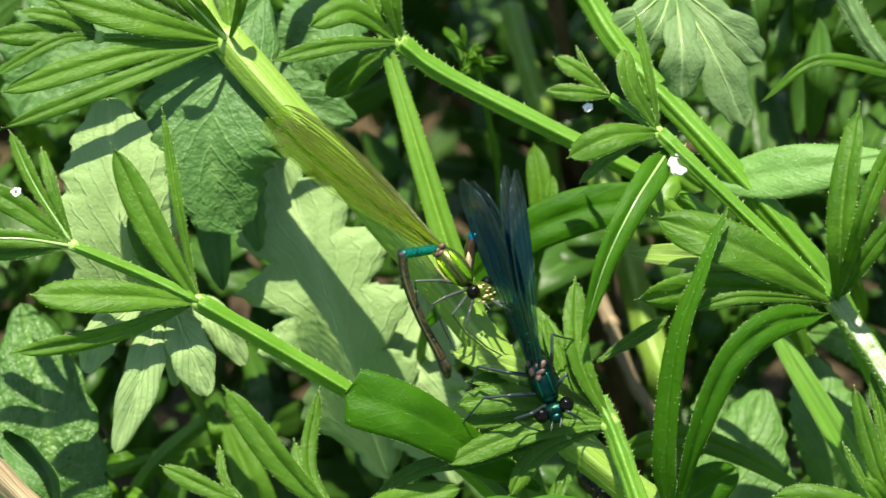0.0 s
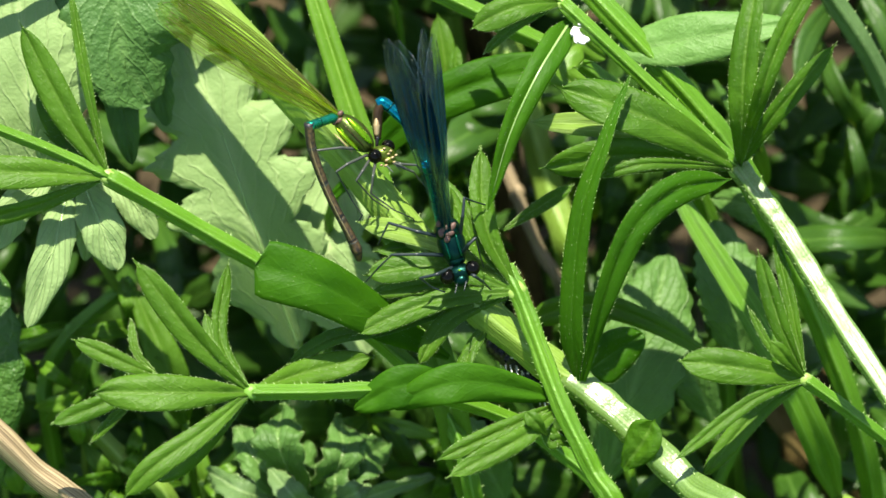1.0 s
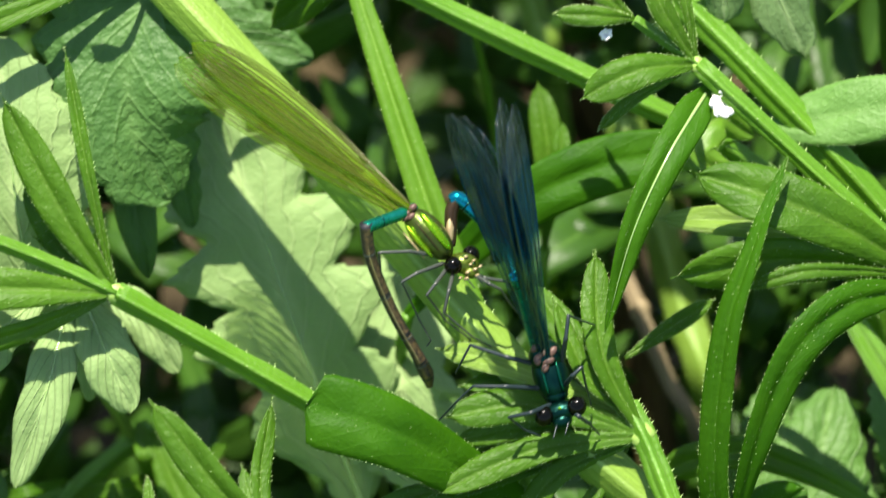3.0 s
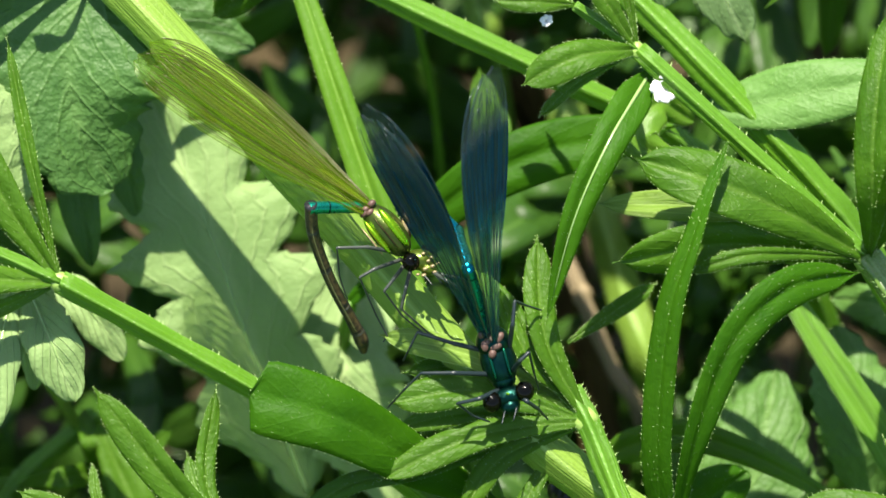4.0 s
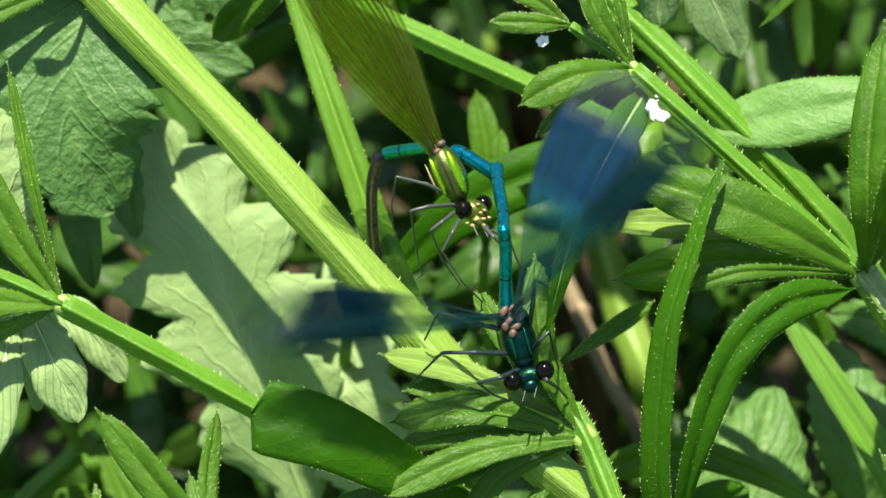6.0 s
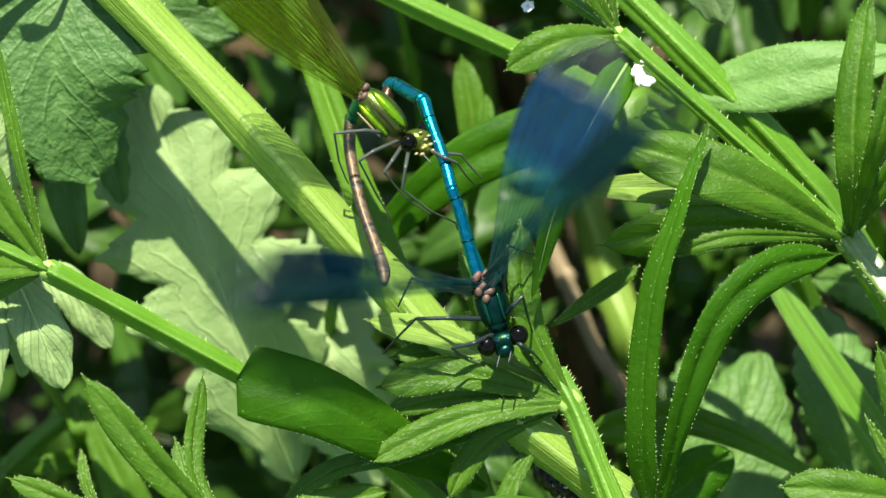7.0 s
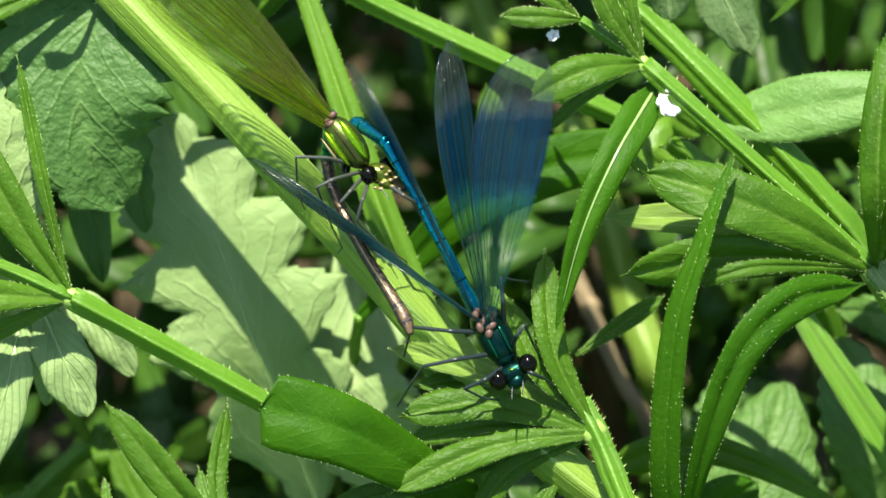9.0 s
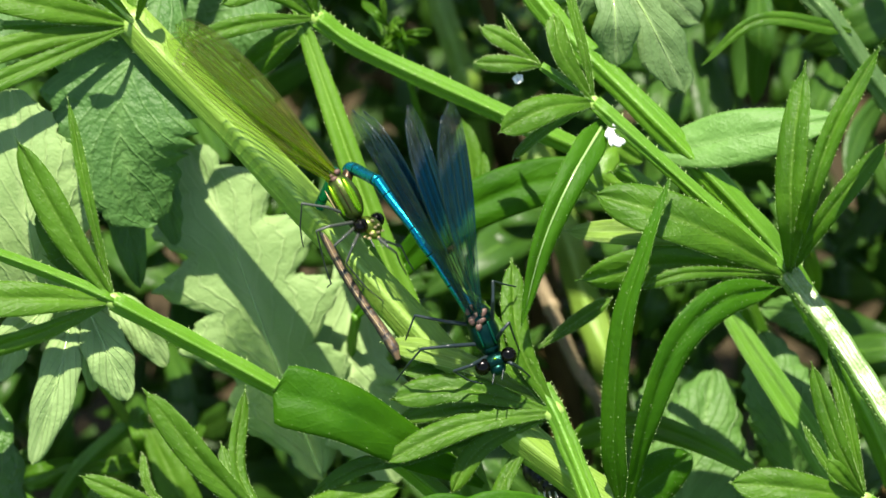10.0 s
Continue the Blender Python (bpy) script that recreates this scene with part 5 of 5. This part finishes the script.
# the bend and the tip of her tail, and the tips of her wings
FEMALE_TAIL = [
    (0, 655, 299, 731, 505),
    (0.5, 654, 301, 732, 523),
    (1, 655, 298, 738, 530),
    (1.5, 648, 300, 725, 503),
    (2, 645, 300, 732, 522),
    (2.5, 645, 295, 729, 523),
    (3, 644, 300, 723, 512),
    (4.5, 676, 285, 734, 475),
    (4.7, 733, 284, 791, 479),
    (5, 704, 211, 707, 409),
    (5.3, 766, 234, 798, 451),
    (5.5, 754, 200, 749, 323),
    (7, 726, 189, 762, 412),
    (7.2, 735, 176, 776, 412),
    (7.5, 754, 161, 761, 315),
    (7.7, 676, 201, 773, 448),
    (8, 691, 165, 781, 384),
    (8.2, 724, 156, 780, 382),
    (8.5, 692, 178, 769, 393),
    (8.7, 671, 187, 774, 415),
    (9, 658, 203, 765, 447),
    (9.3, 637, 233, 760, 459),
    (9.5, 633, 250, 758, 455),
    (9.7, 648, 229, 747, 454),
    (10, 639, 245, 764, 499),
]
FEMALE_WING = [
    (0, 420, 51),
    (0.5, 420, 58),
    (1, 413, 80),
    (1.5, 387, 72),
    (2, 400, 60),
    (2.5, 402, 72),
    (3, 397, 52),
    (4.5, 437, 50),
    (4.7, 519, -9),
    (5, 600, -9),
    (5.3, 589, -93),
    (5.5, 702, -60),
    (7, 584, -3),
    (7.2, 580, -114),
    (7.5, 600, -93),
    (7.7, 491, -8),
    (8, 542, -71),
    (8.2, 520, -144),
    (8.5, 509, -60),
    (8.7, 462, -122),
    (9, 464, -29),
    (9.3, 427, -7),
    (9.5, 419, 16),
    (9.7, 466, -3),
    (10, 449, -15),
]
# which way her abdomen bends: 1 outwards, -1 beneath her
FEMALE_BEND = [(0, 1.0), (5.7, 1.0), (6.8, -1.0), (10, -1.0)]
FEMALE_OPEN = [(0, 0.0), (3.2, 0.0), (4.5, 0.4), (5, 1.0), (8.5, 1.0), (9.3, 0.25), (10, 0.15)]
# the male's wings: seconds, degrees from upright in the plan (clockwise), degrees of turn about the wing's length
FLUTTER_RF = [
    (0, -9, 71), (3.2, -9, 71), (3.9, -3, 60), (4.3, 8, 55), (4.4, 14, 50), (4.5, 14, 45), (4.6, 21, 58), (4.7, 15, 30), (4.8, 26, 45), (4.9, 12, 10),
    (5.0, 31, 30), (5.1, 30, 60), (5.2, 34, 40), (5.3, 35, 40), (5.4, 30, 10), (5.5, 38, 35), (5.6, 20, 20), (5.7, 33, 15)]
FLUTTER_RF2 = [
    (6.8, 29, 15), (6.9, 29, 0), (7.0, 28, -5), (7.1, 30, 10), (7.2, 30, 0), (7.3, 28, 0), (7.4, 33, 15), (7.5, 37, 5), (7.6, 22, 5), (7.7, 20, 10),
    (7.8, 20, 5), (7.9, 32, 10), (8.0, 31, -5), (8.1, 25, 20), (8.2, 30, 0), (8.3, 28, 5), (8.4, 18, 0), (8.5, 29, 5)]
FLUTTER_RF3 = [
    (8.6, 25, 20), (8.7, 22, 5), (8.8, 18, 15), (8.9, 16, 5), (9.0, 10, 30), (9.1, 8, 40), (9.2, 3, 50), (9.3, -4, 58), (9.4, -7, 60), (9.5, -7, 62), (9.7, -8, 62), (10.0, -8, 62)]
FLUTTER_RH = [
    (0, -11, 72), (3.2, -11, 72), (3.9, 0, 60), (4.3, 12, 55), (4.4, 18, 55), (4.5, 12, 50), (4.6, 24, 62), (4.7, 20, 30), (4.8, 30, 45), (4.9, 27, 15),
    (5.0, 62, 15), (5.1, 46, 50), (5.2, 38, 40), (5.3, 44, 40), (5.4, 50, 45), (5.5, 50, 0), (5.6, 44, 30), (5.7, 45, 40)]
FLUTTER_RH2 = [
    (6.8, 44, 20), (6.9, 42, 50), (7.0, 47, 60), (7.1, 40, 35), (7.2, 60, 60), (7.3, 24, 40), (7.4, 42, 50), (7.5, 60, 50), (7.6, 44, 60), (7.7, 32, 30),
    (7.8, 52, 30), (7.9, 36, 40), (8.0, 55, 50), (8.1, 26, 40), (8.2, 61, 45), (8.3, 42, 35), (8.4, 3, 60), (8.5, 55, 25)]
FLUTTER_RH3 = [
    (8.6, 24, 40), (8.7, 2, 60), (8.8, 26, 20), (8.9, 8, 40), (9.0, -7, 62), (9.1, -4, 62), (9.2, -5, 64), (9.3, -9, 66), (9.4, -13, 66), (9.5, -14, 66), (9.7, -16, 66), (10.0, -18, 68)]
FLUTTER_LF = [
    (0, -19, -62), (3.2, -19, -62), (3.9, -28, -60), (4.3, -38, -60), (4.4, -76, -65), (4.5, -60, -80), (4.6, -60, -60), (4.7, -112, -35), (4.8, -62, -40), (4.9, -80, -40),
    (5.0, -70, -50), (5.1, -56, -70), (5.2, -76, -75), (5.3, -60, -70), (5.4, -74, -75), (5.5, -77, -20), (5.6, -84, -78), (5.7, -76, -60)]
FLUTTER_LF2 = [
    (6.8, -64, -25), (6.9, -90, -30), (7.0, -88, -50), (7.1, -70, -30), (7.2, -82, -35), (7.3, -86, -50), (7.4, -75, -30), (7.5, -73, -15), (7.6, -96, -40), (7.7, -84, -35),
    (7.8, -70, -30), (7.9, -84, -30), (8.0, -90, -45), (8.1, -100, -78), (8.2, -72, -30), (8.3, -98, -60), (8.4, -55, -50), (8.5, -84, -20)]
FLUTTER_LF3 = [
    (8.6, -72, -25), (8.7, -60, -35), (8.8, -80, -35), (8.9, -48, -70), (9.0, -54, -80), (9.1, -44, -70), (9.2, -32, -65), (9.3, -31, -68), (9.4, -33, -74), (9.5, -33, -75), (9.7, -30, -74), (10.0, -27, -72)]
FLUTTER_LH = [
    (0, -21, -64), (3.2, -21, -64), (3.9, -26, -62), (4.3, -34, -60), (4.4, -80, -70), (4.5, -56, -80), (4.6, -52, -70), (4.7, -118, -45), (4.8, -72, -60), (4.9, -90, -50),
    (5.0, -100, -50), (5.1, -70, -70), (5.2, -84, -75), (5.3, -76, -75), (5.4, -84, -75), (5.5, -122, -40), (5.6, -96, -76), (5.7, -114, -40)]
FLUTTER_LH2 = [
    (6.8, -80, -50), (6.9, -98, -60), (7.0, -95, -70), (7.1, -80, -60), (7.2, -92, -60), (7.3, -96, -60), (7.4, -82, -60), (7.5, -60, -70), (7.6, -104, -60), (7.7, -118, -45),
    (7.8, -108, -45), (7.9, -94, -60), (8.0, -98, -60), (8.1, -106, -76), (8.2, -104, -45), (8.3, -104, -60), (8.4, -62, -60), (8.5, -94, -60)]
FLUTTER_LH3 = [
    (8.6, -80, -60), (8.7, -68, -60), (8.8, -90, -60), (8.9, -56, -76), (9.0, -26, -78), (9.1, -28, -76), (9.2, -30, -68), (9.3, -30, -68), (9.4, -34, -74), (9.5, -36, -76), (9.7, -32, -75), (10.0, -29, -73)]
WING_LIFT = [(0, 0.60), (3.2, 0.60), (4.3, 0.40), (8.9, 0.32), (9.5, 0.50), (10, 0.54)]
WING_LIFT_LEFT = [(0, 0.62), (3.2, 0.62), (4.3, 0.5), (4.5, 1.3), (4.7, 0.45), (8.6, 0.28), (9.2, -0.30), (9.6, -0.34), (10, 0.3)]
MALE_D = 5.5


def flutter(first, second, third, beat):
    """One wing's rows; the same beat goes on between the first and the second stretch. While it beats, the wing swings through each row."""
    rows = first + [(t - 1.0, a, r) for t, a, r in second if t < 7.75] + second + third
    out = []
    for k, (t, a, r) in enumerate(rows):
        if 4.35 < t < 8.85:
            swing = beat if k % 2 else -beat
            out += [(t - 0.034, a - swing, r), (t, a, r), (t + 0.034, a + swing, r)]
        else:
            out.append((t, a, r))
    return out


def blend(rows, t):
    """The row at t, between two rows."""
    for a, b in zip(rows, rows[1:]):
        if t <= b[0]:
            k = 0 if t <= a[0] else (t - a[0]) / (b[0] - a[0])
            return [x + (y - x) * k for x, y in zip(a[1:], b[1:])]
    return list(rows[-1][1:])


def rise(length, a, b):
    """How far b stands out beyond a, in millimetres, for a rigid piece of that length in plan units."""
    return math.sqrt(max(0.0, length ** 2 - (a[0] - b[0]) ** 2 - (a[1] - b[1]) ** 2)) / 12


def male_pose(t):
    mu, mv, hu, hv = blend(MALE_BODY, t)
    turn = math.degrees(math.atan2(84, 31) - math.atan2(hv - mv, hu - mu))
    c, s = math.cos(radians(turn)), math.sin(radians(turn))
    return body_pose(mu + MALE_OFF[0] * c + MALE_OFF[1] * s, mv - MALE_OFF[0] * s + MALE_OFF[1] * c, MALE_D, turn)


def female_pose(t, d):
    fu, fv, eu, ev = blend(FEMALE_BODY, t)
    turn = math.degrees(math.atan2(75, 60) - math.atan2(ev - fv, eu - fu))
    return body_pose(fu, fv, d, turn)


def motions():
    body, tail, hind, tip, fem, fbase, ftail = [], [], [], [], [], [], []
    fw = [[], [], [], []]
    for row in MALE_BODY:
        t = row[0]
        m = male_pose(t)
        mu, mv, hu, hv = blend(MALE_BODY, t)
        ku, kv, bu, bv = blend(MALE_TAIL, t)
        far = math.hypot(ku - mu, kv - mv)
        q = min(137.0, far * 0.66) / far
        pu, pv = mu + (ku - mu) * q, mv + (kv - mv) * q
        pd = MALE_D + 0.5 + rise(137.5, (mu, mv), (pu, pv))
        kd = pd - rise(137.5, (pu, pv), (ku, kv)) * 0.95
        a = aim((mu, mv, MALE_D + 0.5), (pu, pv, pd))
        h = aim((pu, pv, pd), (ku, kv, kd))
        h.translation = (a @ Matrix.Translation(lx(137.5))).translation
        end = h @ Matrix.Translation(lx(137.5))
        b = aim((ku, kv, kd), (bu, bv, kd - rise(84, (ku, kv), (bu, bv)) * 0.9))
        b.translation = end.translation
        body.append((t, m)), tail.append((t, rel(m, a))), hind.append((t, rel(m, h))), tip.append((t, rel(m, b)))
        fd = max(4.0, kd - 1.0)
        f = female_pose(t, fd)
        fu, fv, eu, ev = blend(FEMALE_BODY, t)
        au, av, tu, tv = blend(FEMALE_TAIL, t)
        bend = blend(FEMALE_BEND, t)[0]
        ad = fd + bend * rise(90, (fu, fv), (au, av))
        c = aim((fu, fv, fd), (au, av, ad))
        e = aim((au, av, ad), (tu, tv, ad - bend * rise(285, (au, av), (tu, tv)) * 0.9))
        e.translation = (c @ Matrix.Translation(lx(88))).translation
        fem.append((t, f)), fbase.append((t, rel(f, c))), ftail.append((t, rel(f, e)))
        wu, wv = blend(FEMALE_WING, t)
        open_k = blend(FEMALE_OPEN, t)[0]
        out = fd + rise(378, (fu, fv), (wu, wv)) * 0.5
        for k, (dx, dy, roll) in enumerate(((6, -6, 62), (10, -2, 58), (-14, 12, 58), (-20, 22, 50))):
            w = aim((fu + dx * 0.4, fv + dy * 0.4, fd + 0.6 + 0.3 * k), (wu + dx * (1 - 0.3 * open_k), wv + dy * (1 - 0.3 * open_k), out + k), roll - 32 * open_k)
            fw[k].append((t, rel(f, w)))
    walk(male, body), walk(male_abdomen, tail), walk(male_rear, hind), walk(male_tip, tip)
    walk(female, fem), walk(female_base, fbase), walk(female_tail, ftail)
    for ob, rows in zip(female_wings, fw):
        walk(ob, rows)
    roots = (loc(-4, -22, 2.6), loc(-10, -32, 2.4), loc(-16, -20, 1.9), loc(-22, -28, 1.6))
    for nth, (ob, root, rows) in enumerate(zip(male_wings, roots, (flutter(FLUTTER_RF, FLUTTER_RF2, FLUTTER_RF3, 3), flutter(FLUTTER_RH, FLUTTER_RH2, FLUTTER_RH3, 9),
                                                  flutter(FLUTTER_LF, FLUTTER_LF2, FLUTTER_LF3, 5), flutter(FLUTTER_LH, FLUTTER_LH2, FLUTTER_LH3, 8)))):
        keyed = []
        for t, ang, roll in rows:
            m = male_pose(t)
            o = m @ root
            way = RIGHT * math.sin(radians(ang)) + UPW * math.cos(radians(ang)) + OUT * blend(WING_LIFT if nth < 2 else WING_LIFT_LEFT, t)[0]
            x = way.normalized()
            z = (OUT - x * OUT.dot(x)).normalized()
            w = Matrix.Translation(o) @ Matrix((x, z.cross(x), z)).transposed().to_4x4() @ pose(0, 0, 0, roll)
            keyed.append((t, rel(m, w)))
        walk(ob, keyed)


cam.data.dof.use_dof, cam.data.dof.focus_object, cam.data.dof.aperture_fstop = True, male, 24
motions()
